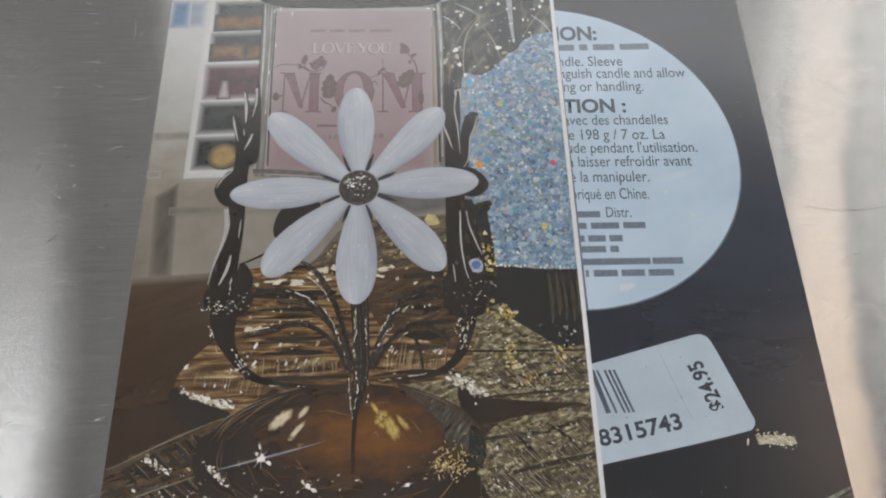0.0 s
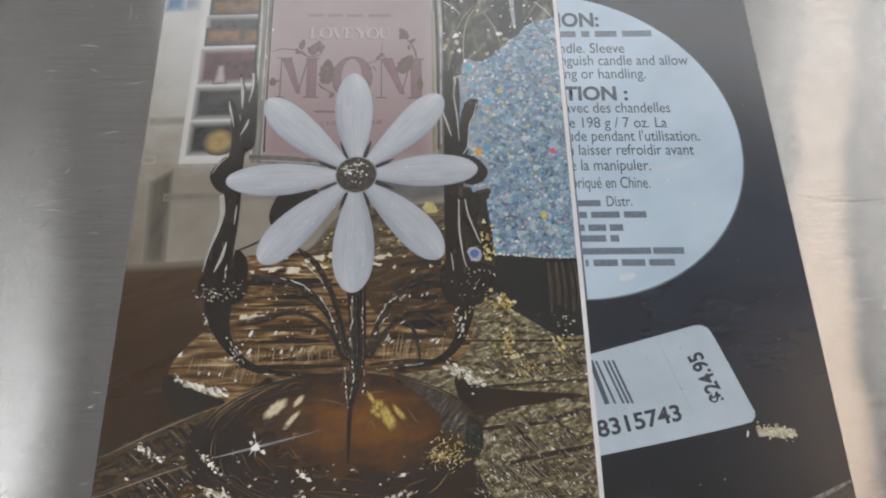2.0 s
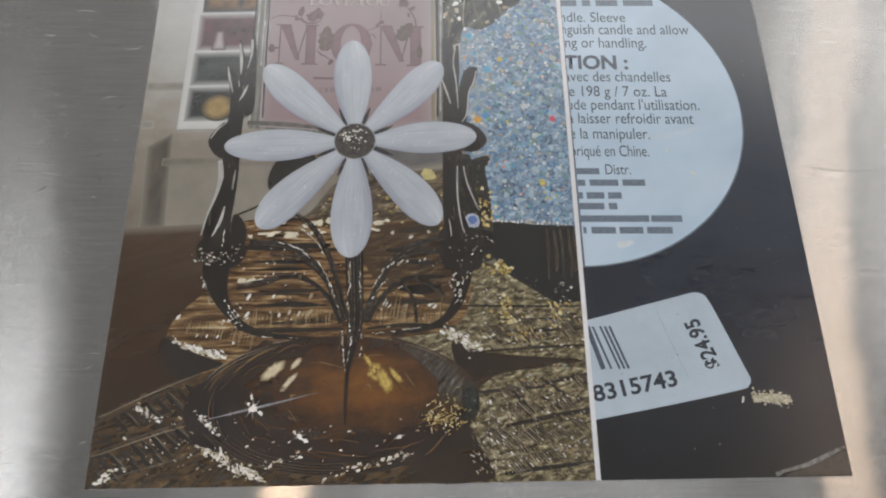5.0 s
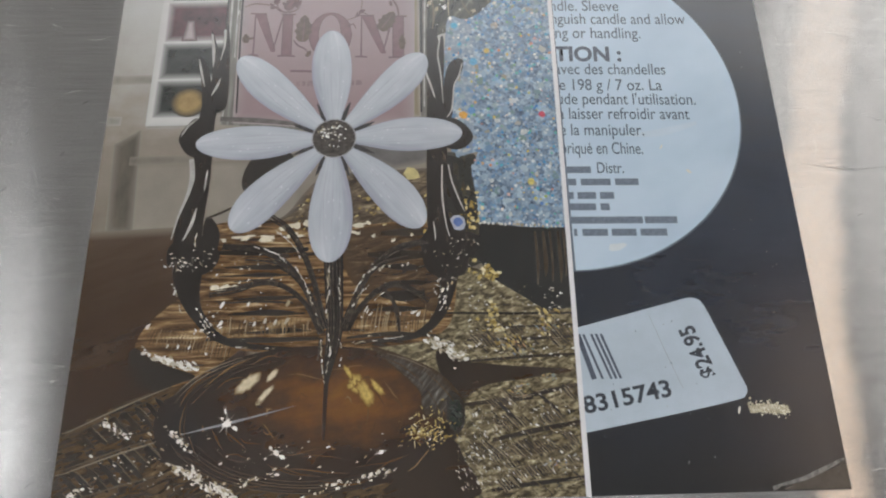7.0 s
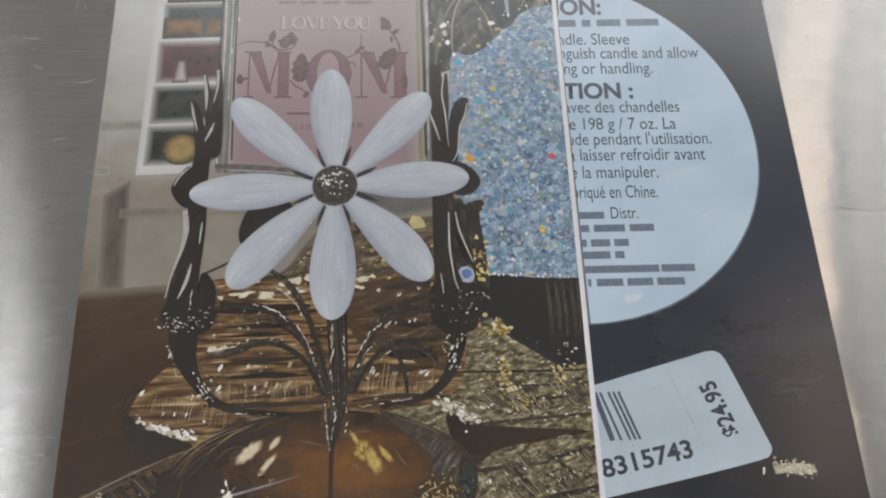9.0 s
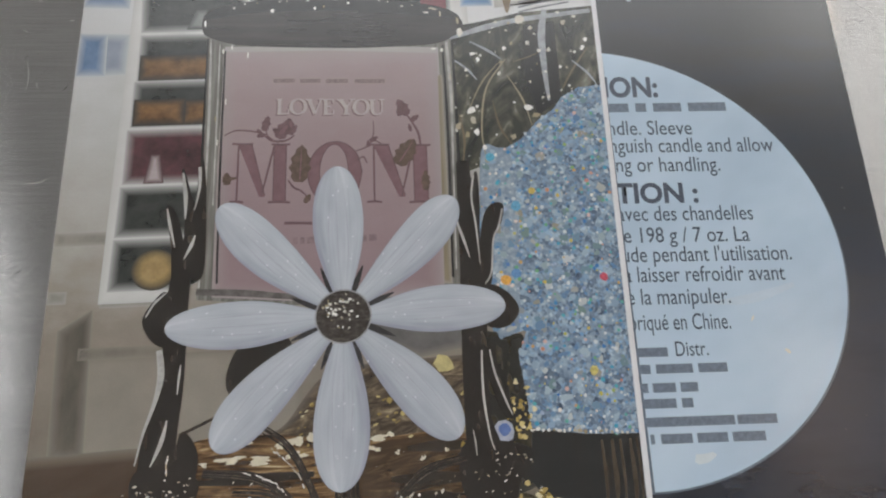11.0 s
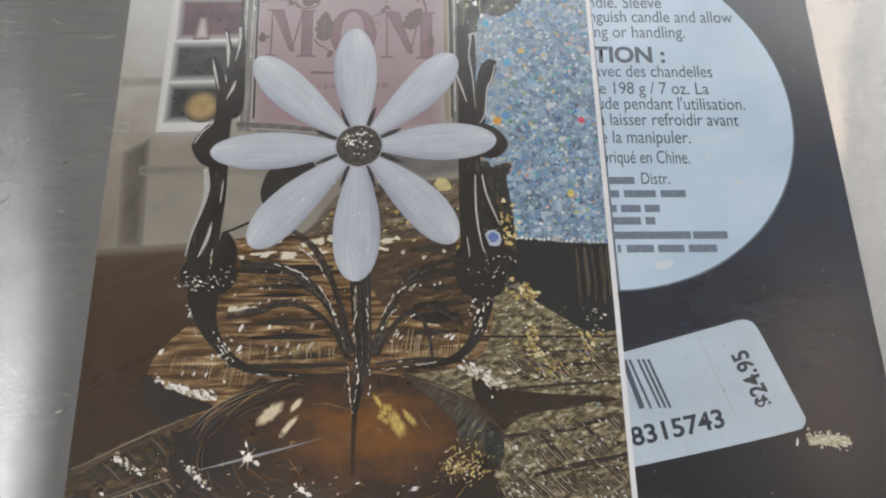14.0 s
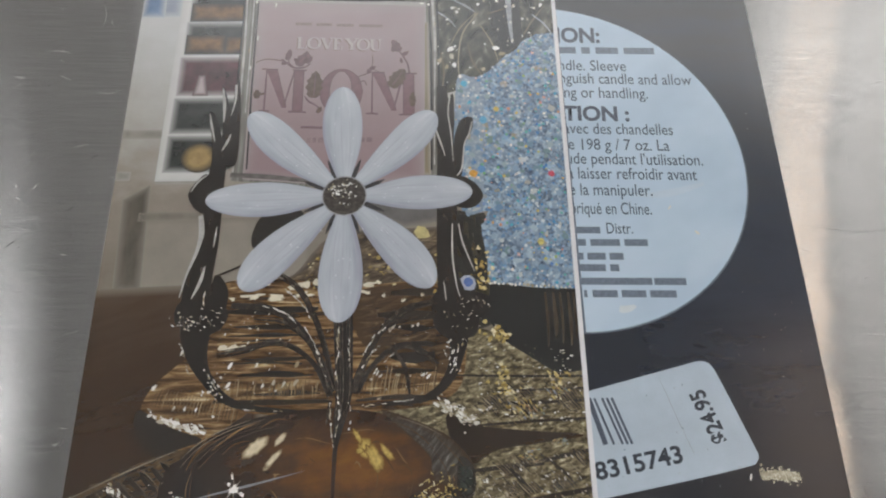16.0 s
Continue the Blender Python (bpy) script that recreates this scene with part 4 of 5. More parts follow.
wh = [(x, y, r * 0.8, r * 0.6, rnd.uniform(0, 90)) for x, y, r in ((106.6, 190, 1.6), (109.6, 183, 1.0), (111.2, 181, 1.0), (119, 184.5, .9), (121, 186, .7), (125.6, 186, .9), (128, 189, .5),
      (108.4, 165, 1.6), (108.8, 162, 1.6), (104.6, 160.6, 1.3), (107, 158, 1.2), (109.6, 158.4, 1.3), (124.6, 165.6, 1.5), (126.4, 163, 1.3), (127, 160, 1.1), (119.6, 156.8, 1.2),
      (111.5, 154, 1.0), (117, 176.5, .8), (124, 193.6, 1.9), (127, 191, 1.0), (136.6, 192.5, 1.1), (140, 194.5, .7), (141.5, 184, .9), (142.6, 186.6, .9), (134.6, 178, .7), (136.6, 172, .6), (130.4, 168.6, .7), (131.5, 183.6, .9), (129, 183.4, .8))]
wh += [(x, y, r, r, 0) for (x, y) in scatter(neck, 48) for r in (rnd.uniform(0.12, 0.5),)]
blobs("neck_sparkle", [w for w in wh if w[0] < 144], 10, spark, picture, "bright glints on the glass neck", 0.35)
pic("paper_tag", [(117, 198), (130, 200.4), (144.5, 201), (edge_x(222), 222), (117, 222)], 4, plain("tag_ink", (0.40, 0.385, 0.355), 0.08, 6), "cream paper tag with brown leaves")
leaf_ink = ink("tag_leaf_ink", [(0.2, (0.09, 0.06, 0.03)), (0.8, (0.26, 0.18, 0.09))], (2, 6), 20)
for pts in ([(118.4, 222), (118.6, 210), (120.6, 196), (123.6, 210), (124, 222)], [(125.6, 222), (125.4, 208), (124.8, 202), (131, 205), (136.5, 213), (138, 222)], [(136.8, 222), (137, 212), (140.9, 200.8), (144.6, 212), (145.6, 222)]):
    pic("tag_leaf", bow(pts, True), 5, leaf_ink, "brown leaf")
for i in range(3):
    strips("tag_writing", [[(124, 199.6 - i * 1.6, .5), (131, 201.2 - i * 1.6, .6), (139, 202.6 - i * 1.6, .5)]], 5.5, plain("tag_grey_ink", (0.16, 0.165, 0.18), 0.2, 2), picture)

# the candle jar
glass_ink = ink("jar_glass_ink", [(0.0, (0.066, 0.062, 0.055)), (0.5, (0.168, 0.162, 0.144)), (1.0, (0.360, 0.354, 0.330))], (1.6, 40), 0, 4)
pic("jar_glass", [(35.2, 192), (104.2, 189.5), (104.2, 150), (103.0, 114), (60, 112.5), (36.2, 115), (36, 150)], 5, glass_ink, "clear glass candle jar")
wax_ink = ink("wax_ink", [(0.0, (0.310, 0.262, 0.260)), (0.5, (0.350, 0.312, 0.308)), (1.0, (0.400, 0.378, 0.368))], (20, 20), along=("y", 116, 190), amount=0.25)
pic("wax", [(40, 187.4), (60, 187), (80, 186.4), (100, 185.4), (100.3, 150), (99.5, 116.4), (41, 118), (39.6, 150)], 6, wax_ink, "pale candle wax")
pic("wax_side", rect(97.0, 117, 100.2, 176), 6.5, ink("straw_ink", [(0.2, (0.20, 0.165, 0.105)), (0.8, (0.28, 0.24, 0.165))], (1.5, 30), soft=(0.36, 0.33, 0.31)), "straw coloured side of the wax", 1.2)
rose_ink = ink("rose_ink", [(0.0, (0.268, 0.190, 0.202)), (0.5, (0.310, 0.230, 0.242)), (1.0, (0.362, 0.290, 0.296))], (26, 18), along=("y", 112, 186), amount=0.5, soft=(.345,.305,.30))
pic("jar_label", [(42.4, 183.4), (70, 183.0), (97.4, 181.4), (97.0, 150), (96.4, 115.6), (60, 116), (42.2, 117.6), (42.0, 150)], 7, rose_ink, "dusty pink candle label", 4.6)
lid_ink = ink("lid_ink", [(0.0, (0.018, 0.015, 0.014)), (0.55, (0.034, 0.030, 0.027)), (1.0, (0.055, 0.048, 0.043))], (30, 3), 0, 4)
pic("jar_lid", bow([(33.5, 193), (33.8, 197.6), (38, 200.4), (52, 202.4), (74.6, 202.6), (90, 200.8), (102.7, 198), (107, 194.4), (106.6, 190.6), (100, 186.8), (88, 186), (74, 186), (56, 186.8), (43, 188), (35.4, 190.6)], True), 8, lid_ink, "dark grey metal jar lid")
pic("lid_top", bow([(34.6, 196.6), (38, 200.4), (52, 202.6), (74.6, 202.8), (90, 201), (102.7, 198.2), (106.4, 194.6), (96, 196), (74, 198.2), (50, 198.4)], True), 8.5, blackish)
blobs("lid_glint", [(42, 200, .5, .3, 20), (53, 198.8, .55, .6, 0), (63, 202, .5, .3, 0), (65, 199.3, .5, .5, 0), (67.5, 199.8, .3, .5, 0), (74.6, 200.8, .4, .4, 0), (90, 199.4, .4, .4, 0),
                    (97, 197, .9, .25, -15), (99, 198.2, 1.4, .3, -14), (101, 196.4, .3, .9, 0), (106, 194, .4, 1.2, 8), (34.2, 195, .3, 1.0, 5)]
      + [(x, 201 + 1.2 * math.sin((x - 40) / 20) - max(0, x - 80) * 0.16, .3, .2, 0) for x in (45, 48.5, 55, 57, 71, 79, 83.5, 86, 93)], 9, spark, picture, "small glints on the lid")
strips("jar_edge", [[(36.0, 190, .5), (36.6, 170, .8), (36.8, 150, .6), (36.6, 118, .5)], [(38.6, 188, .3), (38.8, 170, .5), (39, 140, .3)], [(102.4, 187, .8), (103, 170, .9), (102.6, 150, .5), (102, 120, .4)]], 7.5,
       plain("glass_light_ink", (0.40, 0.395, 0.37), 0.35, 5), picture, "pale glass edges", True)
strips("jar_edge", [[(35.2, 190, .4), (35.4, 160, .6), (35.6, 120, .5)], [(101.3, 186, .5), (101.6, 160, .7), (101, 118, .6)], [(40.2, 186, .4), (40.4, 150, .6), (41, 119, .5)], [(104, 188, .6), (104.2, 160, .8), (103.4, 118, .7)]], 7.6, blackish, picture, "", True)
blobs("jar_glint", [(39.6, 186, .3, .8, 0), (42, 187, .25, .7, 0), (46.5, 184.6, .2, 1.1, 0), (41, 170, .2, 1.0, 0), (38.4, 165, .25, .9, 0), (39.2, 158, .2, 1.0, 0), (101, 184.5, .5, .6, 0), (98.6, 185, .8, .3, 0), (103, 176, .3, 1.2, 0)], 8, spark, picture)

# lettering on the candle label
mauve = plain("mauve_ink", (0.185, 0.105, 0.115), 0.12, 3)
mauve_d = plain("deep_mauve_ink", (0.145, 0.088, 0.095), 0.2, 2)
olive_leaf = plain("leaf_ink", (0.115, 0.078, 0.062), 0.25, 1.5)
cream = plain("cream_letter_ink", (0.435, 0.375, 0.372), 0.08, 3)
for a, b in ((53.8, 59.7), (61.2, 66.8), (68.2, 74.4), (76.3, 84.6)):
    bars("label_line", [(a, b)], 175.6 - (a - 53.8) * 0.04, 1.2, 9, plain("label_grey_ink", (0.235, 0.175, 0.185), 0.25, 0.8), picture)


def ring(cx, cy, rx, ry, thick, thin):
    return [(cx + rx * math.cos(radians(t)), cy + ry * math.sin(radians(t)), thin + (thick - thin) * abs(math.cos(radians(t))) ** 1.5) for t in range(0, 375, 15)]


def serif_letter(ch, x, y, w, h, k, material):
    """A small serif capital of thick stems, hairlines and short serifs."""
    q = lambda u, v, b: (x + u * w, y + v * h, b)
    T, t = 1.0, 0.42
    serif = lambda u, v, r=.2: [q(u - r, v, t), q(u + r, v, t)]
    line = lambda u, v, u2, v2, b: [q(u, v, b), q(u2, v2, b)]
    strokes = {
        "L": [line(.26, 0, .26, 1, T), serif(.26, .97), line(.06, .03, .94, .03, t), line(.94, .03, .97, .32, t)],
        "O": [ring(x + w / 2, y + h / 2, w * .42, h * .48, T, t)],
        "V": [line(.16, .97, .52, .03, T), line(.52, .03, .86, .97, t), serif(.16, .97), serif(.86, .97, .16)],
        "E": [line(.28, 0, .28, 1, T), line(.08, .03, .9, .03, t), line(.08, .97, .88, .97, t), line(.3, .52, .7, .52, t), line(.9, .03, .93, .28, t), line(.88, .97, .88, .74, t)],
        "Y": [line(.16, .97, .5, .46, T), line(.86, .97, .5, .46, t), line(.5, .5, .5, .02, T), serif(.16, .97), serif(.86, .97, .16), serif(.5, .03)],
        "U": [[q(.22, .98, T), q(.22, .35, T), q(.34, .08, .7), q(.55, .02, t), q(.76, .14, t), q(.8, .4, t), q(.8, .98, t)], serif(.22, .97), serif(.8, .97, .16)],
    }[ch]
    strips("letter", strokes, k, material, picture, "raised cream letter")


shade_ink = plain("letter_shadow_ink", (0.19, 0.125, 0.135), 0.1, 3)
for ch, x, w in (("L", 54.7, 3.6), ("O", 58.4, 4.7), ("V", 62.9, 4.8), ("E", 67.3, 3.4), ("Y", 71.5, 4.8), ("O", 75.7, 4.6), ("U", 80.0, 4.6)):
    y = 165.8 - (x - 54.7) * 0.042
    serif_letter(ch, x - .3, y - .3, w, 4.7, 9, shade_ink)
    serif_letter(ch, x, y, w, 4.7, 9.5, cream)


def letter_m(x, y, w, h, lean=0.0):
    """A tall serif capital: thin left stem, broad slant, hairline, broad right stem."""
    q = lambda u, v: (x + u * w, y + v * h - u * w * 0.045)
    thick = [[q(.08, 1), q(.34, 1), q(.60, .10), q(.50, .10)], [q(.74, 1), q(.98, 1), q(.98, 0), q(.74, 0)]]
    for p in thick:
        pic("letter_m", p, 9, mauve, "mauve serif letter")
    lines = [[(*q(.10, .96), .5), (*q(.10, .5), .55), (*q(.10, .03), .5)], [(*q(-.02, .01), .6), (*q(.1, .02), .6), (*q(.22, .01), .6)], [(*q(.54, .1), .4), (*q(.66, .6), .6), (*q(.76, 1), .5)],
             [(*q(.66, .01), .6), (*q(.85, .02), .7), (*q(1.06, .01), .6)], [(*q(-.02, .99), .6), (*q(.18, .985), .6), (*q(.36, .99), .6)], [(*q(.70, .99), .6), (*q(.86, .985), .6), (*q(1.04, .99), .6)],
             [(*q(.75, .98), .35), (*q(.75, .5), .35), (*q(.75, .03), .35)], [(*q(.97, .98), .35), (*q(.97, .5), .35), (*q(.97, .03), .35)], [(*q(.34, .98), .35), (*q(.47, .55), .35), (*q(.6, .12), .3)]]
    strips("letter_edge", lines, 9.5, mauve_d, picture)


letter_m(43.6, 140.6, 14.6, 17.0)
letter_m(79.6, 139.2, 16.4, 16.9)
bm = bmesh.new()
outer, inner = oval(70.8, 148.1, 7.2, 9.0, 0, 40), oval(70.6, 148.1, 3.9, 8.2, 0, 40)
vo = [bm.verts.new((x * MM, y * MM, level(9))) for x, y in outer]
vi = [bm.verts.new((x * MM, y * MM, level(9))) for x, y in inner]
for i in range(40):
    bm.faces.new((vo[i], vo[(i + 1) % 40], vi[(i + 1) % 40], vi[i]))
part("letter_o", bm, mauve, picture, "mauve serif letter")
strips("letter_edge", [[(*p, .35) for p in outer[::4] + outer[:1]], [(*p, .3) for p in inner[::4] + inner[:1]]], 9.5, mauve_d, picture)
strips("vine", [[(41.1, 160.0, .25), (43.6, 161.2, .4), (46.2, 161.3, .45), (50.6, 160.4, .5), (53.9, 158.0, .6), (57.5, 157.9, .6), (59.9, 159.4, .4)], [(52.2, 161.6, .3), (52.6, 159.6, .4), (54.2, 158.2, .3)],
                [(58.4, 146.4, .35), (60.0, 144.2, .6), (62.0, 143.1, .5), (64.4, 140.6, .35)], [(76.2, 154.0, .3), (79.2, 155.2, .45), (81.3, 157.0, .4), (83.3, 156.0, .3)], [(80.9, 157.4, .25), (81.3, 160, .3), (81.2, 163, .2)],
                [(89.8, 165.4, .4), (91.6, 162.6, .55), (93.4, 159.0, .7), (93.9, 155.4, .6)], [(91.4, 163, .3), (92.4, 164, .4), (93.4, 163.6, .3)], [(76.8, 151.4, .3), (78.4, 152.4, .5), (79.4, 150.4, .3)]], 10, mauve_d, picture, "twining vine", True)


def serrated(cx, cy, ln, wd, ang, teeth=4):
    """A leaf outline with a toothed edge."""
    out = []
    for side in (1, -1):
        for i in range(teeth * 2 + 1):
            u = i / (teeth * 2) if side == 1 else 1 - i / (teeth * 2)
            w = wd / 2 * math.sin(math.pi * min(1, 0.12 + 0.88 * u)) ** 0.7 * (1.0 if i % 2 else 0.72)
            out.append((u - 0.5, side * w / ln))
    ca, sa = math.cos(radians(ang)), math.sin(radians(ang))
    return [(cx + ln * (u * ca - v * sa), cy + ln * (u * sa + v * ca)) for u, v in out]


for cx, cy, ln, wd, ang in ((57.2, 161.4, 6.6, 4.6, 55), (58.6, 162.6, 4.2, 2.6, 100), (55.6, 160.6, 4.0, 2.2, 150), (59.6, 161.0, 3.4, 1.8, 60), (52.2, 163.2, 4.6, 2.6, 78), (51.1, 159.7, 2.6, 1.6, 10), (50.4, 160.8, 2.0, 1.2, 130),
                            (89.3, 166.8, 5.6, 3.6, 118), (88.4, 165.6, 3.0, 1.8, 90), (92.7, 163.4, 2.8, 1.7, 40), (81.3, 157.5, 2.6, 1.7, 30), (79.8, 156.2, 2.0, 1.2, 100), (91.2, 160.6, 2.4, 1.2, 100)):
    pic("rose_bud", serrated(cx, cy, ln, wd, ang, 3), 10, mauve_d, "dark mauve rose bud")
pic("bud_light", serrated(57.0, 161.2, 3.4, 1.4, 50, 2), 10.6, mauve)
pic("bud_light", serrated(58.8, 162.8, 2.2, 0.9, 100, 2), 10.6, mauve)
for cx, cy, ln, wd, ang in ((61.6, 151.1, 10.8, 6.2, 86), (90.0, 153.4, 8.8, 6.0, 58), (95.0, 145.0, 5.8, 2.6, 90), (42.3, 147.4, 3.6, 2.8, 95), (63.6, 141.0, 2.8, 1.8, 60), (44.0, 147.4, 2.4, 1.0, 10)):
    pic("leaf", serrated(cx, cy, ln, wd, ang), 10.5, olive_leaf, "brown leaf")
strips("leaf_vein", [[(61.5, 146.4, .3), (61.7, 151, .35), (61.8, 155.8, .1)], [(88.2, 150.6, .3), (90.0, 153.4, .35), (92.0, 156.6, .1)]], 11, mauve, picture, "", True)
strips("label_rule", [[(57.7, 134.4, .8), (61, 134.3, .8), (64.9, 134.1, .8)]], 9, mauve_d, picture)
bars("label_line", [(60, 61.2), (61.8, 63), (63.6, 65.4), (77.6, 79), (79.6, 81.6)], 128.6, 1.8, 9, plain("faint_mauve_ink", (0.235, 0.165, 0.175), 0.2, 1.5), picture)
strips("jar_base", [[(36, 117, 1.6), (48, 116.2, 1.8), (60, 114.8, 1.4), (74, 114, 1.2)], [(80, 113, 1.2), (94, 112.6, 1.6), (104, 112.6, 1.4)]], 9, plain("jar_foot_ink", (0.135, 0.125, 0.115), 0.4, 3), picture, "dark foot of the jar", True)
pic("jar_shadow", [(76, 111), (103, 112), (103, 101), (92, 99), (80, 104)], 5.2, plain("jar_grey_ink", (0.13, 0.125, 0.12), 0.2, 8, (0.21, 0.19, 0.165)), "", 2.0)

# the bronze holder
DK = bronze


def limb(name, ctrl, k=16, m=None, label=""):
    return strips(name, [ctrl], k, m or DK, picture, label)


limb("upright", [(32.6, 126, 4.6), (31.6, 115, 5.4), (31.6, 103, 5.6), (31.2, 93, 6.2), (29.6, 83, 8.0), (29.2, 74, 8.6), (30, 66, 9.0), (31.4, 58, 6.0), (34.4, 52, 3.6), (40, 46, 2.6), (48, 43, 1.8), (62, 41.6, 1.0)], 16, None, "dark bronze upright")
limb("upright", [(105, 150, 3.4), (105.4, 138, 4.4), (105.8, 118, 6.0), (105.6, 98, 6.6), (105.2, 84, 6.2), (106.6, 75, 8.4), (107.8, 67, 8.0), (107.6, 58, 4.4), (104.6, 50, 3.0), (98, 44.8, 2.0), (86, 43.4, 1.0)], 16, None, "dark bronze upright")
def bronze_shape(pts, nm):
    pic(nm, bow(pts, True), 17, DK, "dark bronze leaf" if nm == "leaf_spike" else "dark bronze knob")


bronze_shape([(27, 139.8), (28.4, 140.2), (30.6, 136), (32.6, 128), (33, 121), (30, 120), (29.2, 128), (28, 135)], 'leaf_spike')
bronze_shape([(30.6, 150), (31.6, 149), (33.4, 143), (36, 136), (35.6, 126), (32.4, 124), (32, 137)], 'leaf_spike')
bronze_shape([(35.4, 154), (36.6, 150), (37.4, 140), (37.6, 122), (34, 122), (34.6, 140)], 'leaf_spike')
bronze_shape([(108.6, 147), (109, 138), (108.4, 126), (109, 116), (105, 116), (104, 128), (105.6, 140)], 'leaf_spike')
bronze_shape([(110, 134.6), (112.4, 137.6), (115.2, 137.2), (114.6, 132.6), (112, 127), (110.8, 116), (107.6, 116), (108.4, 127)], 'leaf_spike')
bronze_shape([(28.8, 117.4), (25.4, 114.6), (23.3, 110.4), (25, 106.2), (28.2, 103.6), (32, 104), (33, 112)], 'knob')
bronze_shape([(110.6, 115.6), (115, 113.2), (117.4, 109), (115.6, 105.6), (112, 104.2), (108, 106), (107.6, 112)], 'knob')
bronze_shape([(108.6, 99.4), (110.6, 99.2), (111, 93), (113.2, 87), (114.2, 82.4), (112.2, 82.6), (109.8, 88), (108.2, 94)], 'leaf_spike')
bronze_shape([(34.4, 83), (37, 81.4), (38.8, 77), (37.8, 71), (34, 70), (33, 76)], 'knob')
bronze_shape([(23.6, 73), (27, 76), (33, 75), (39, 72), (38, 67), (33, 64), (28, 65), (24, 68)], 'knob')
bronze_shape([(101, 76), (108, 77.4), (117, 75.4), (118, 72), (114.6, 68), (113, 63), (106, 62), (101, 66)], 'knob')
bronze_shape([(44.4, 95), (46.4, 101.4), (50.4, 103.8), (58, 105), (60, 101), (52, 96), (46.2, 91.2)], 'leaf_spike')
strand_ink = ink("strand_ink", [(0.0, (0.012, 0.009, 0.007)), (0.5, (0.055, 0.040, 0.028)), (0.8, (0.16, 0.13, 0.10)), (1.0, (0.40, 0.37, 0.33))], (1.6, 1.6), 0, 4, gain=1.3)
limb("stem", [(72.4, 112, 1.4), (73.4, 90, 3.4), (73.6, 70, 5.6), (74.2, 56, 5.2), (74.4, 46, 4.6), (73.2, 38, 3.0), (72.6, 33.4, 1.8), (72.3, 29.6, 0.7)], 18, None, "bronze flower stem")
limb("stem_reflection", [(72.4, 31, 1.3), (72.2, 25, 1.1), (72.1, 20, .9), (72.1, 16, .3)], 17.8, plain("stem_reflection_ink", (0.030, 0.014, 0.007), 0.3, 2), "dark reflection of the stem in the amber glass")
for o, w in ((-0.42, .22), (-0.24, .14), (-0.05, .2), (0.2, .12), (0.38, .24)):
    strips("strand", [[(72.6 + o * 2.6, 96, .1), (73.4 + o * 3.4, 86, w), (73.6 + o * 5.0, 70, w * rnd.uniform(.5, 1.6)), (74.2 + o * 4.8, 57, w * rnd.uniform(.6, 1.8)), (74.4 + o * 4.2, 46, w * rnd.uniform(.5, 1.5)), (73.2 + o * 2.8, 38, .1)]],
           18.5, strand_ink, picture)


def branch(c):
    limb("branch", c, 17.5)
    if len(c) > 3:
        for o in (0.9, -0.8):
            twig = []
            for i, (x, y, bw) in enumerate(c):
                p, q = c[max(0, i - 1)], c[min(len(c) - 1, i + 1)]
                d = Vector((q[0] - p[0], q[1] - p[1])).normalized()
                g = o * (0.5 + 0.5 * i / (len(c) - 1)) * rnd.uniform(.8, 1.2)
                twig.append((x - d.y * g, y + d.x * g, 0.4 if 0 < i < len(c) - 1 else 0.12))
            limb("twig", twig, 17.3)
    for o, w in ((-0.34, 0.16), (0.02, 0.10), (0.30, 0.14)):
        off = []
        for i, (x, y, bw) in enumerate(c):
            p, q = c[max(0, i - 1)], c[min(len(c) - 1, i + 1)]
            d = Vector((q[0] - p[0], q[1] - p[1])).normalized()
            off.append((x - d.y * o * bw, y + d.x * o * bw, w * rnd.uniform(0.3, 1.6)))
        strips("strand", [off], 18.4, strand_ink, picture)


branch([(71, 47, 2.6), (67.4, 56, 2.0), (61.6, 65.4, 1.6), (53, 71.6, 2.4), (40, 73.4, 1.6)])
branch([(70.6, 46, 2.0), (66, 54.6, 1.4), (60, 60, 1.3), (53, 61.8, 1.6), (45, 60, 1.0), (37, 58.6, 0.7)])
branch([(71.6, 48, 1.6), (68.6, 60, 1.3), (64.8, 70, 1.0), (59.6, 78.6, 0.9), (52, 84, 0.5)])
branch([(70, 50, 1.2), (64, 61.6, 0.9), (56.6, 67.6, 0.9), (47, 69, 0.5)])
branch([(77, 47, 2.6), (80.4, 56, 2.0), (85, 64.6, 1.7), (92, 71, 2.2), (102, 73.6, 1.4)])
branch([(78, 47, 2.0), (82.4, 54, 1.5), (88, 59, 1.5), (94, 60, 1.6), (102, 54.6, 0.8)])
branch([(77.6, 49, 1.3), (82, 60, 1.0), (87.4, 66.6, 1.0), (96, 69, 0.5)])
branch([(88, 60, 0.8), (92, 54, 1.2), (93.4, 46, 0.8)])
branch([(34, 82.4, 0.7), (40, 85, 0.7), (45, 87.6, 0.5)])
branch([(70.6, 44.6, 1.2), (69.8, 38, 0.5)])
branch([(64, 116, 1.2), (68, 112.6, 1.6), (72, 109.6, 1.4)])
branch([(70.6, 100, 1.2), (68.6, 92, 2.2), (68.4, 84, 1.6), (71, 78, 0.8)])
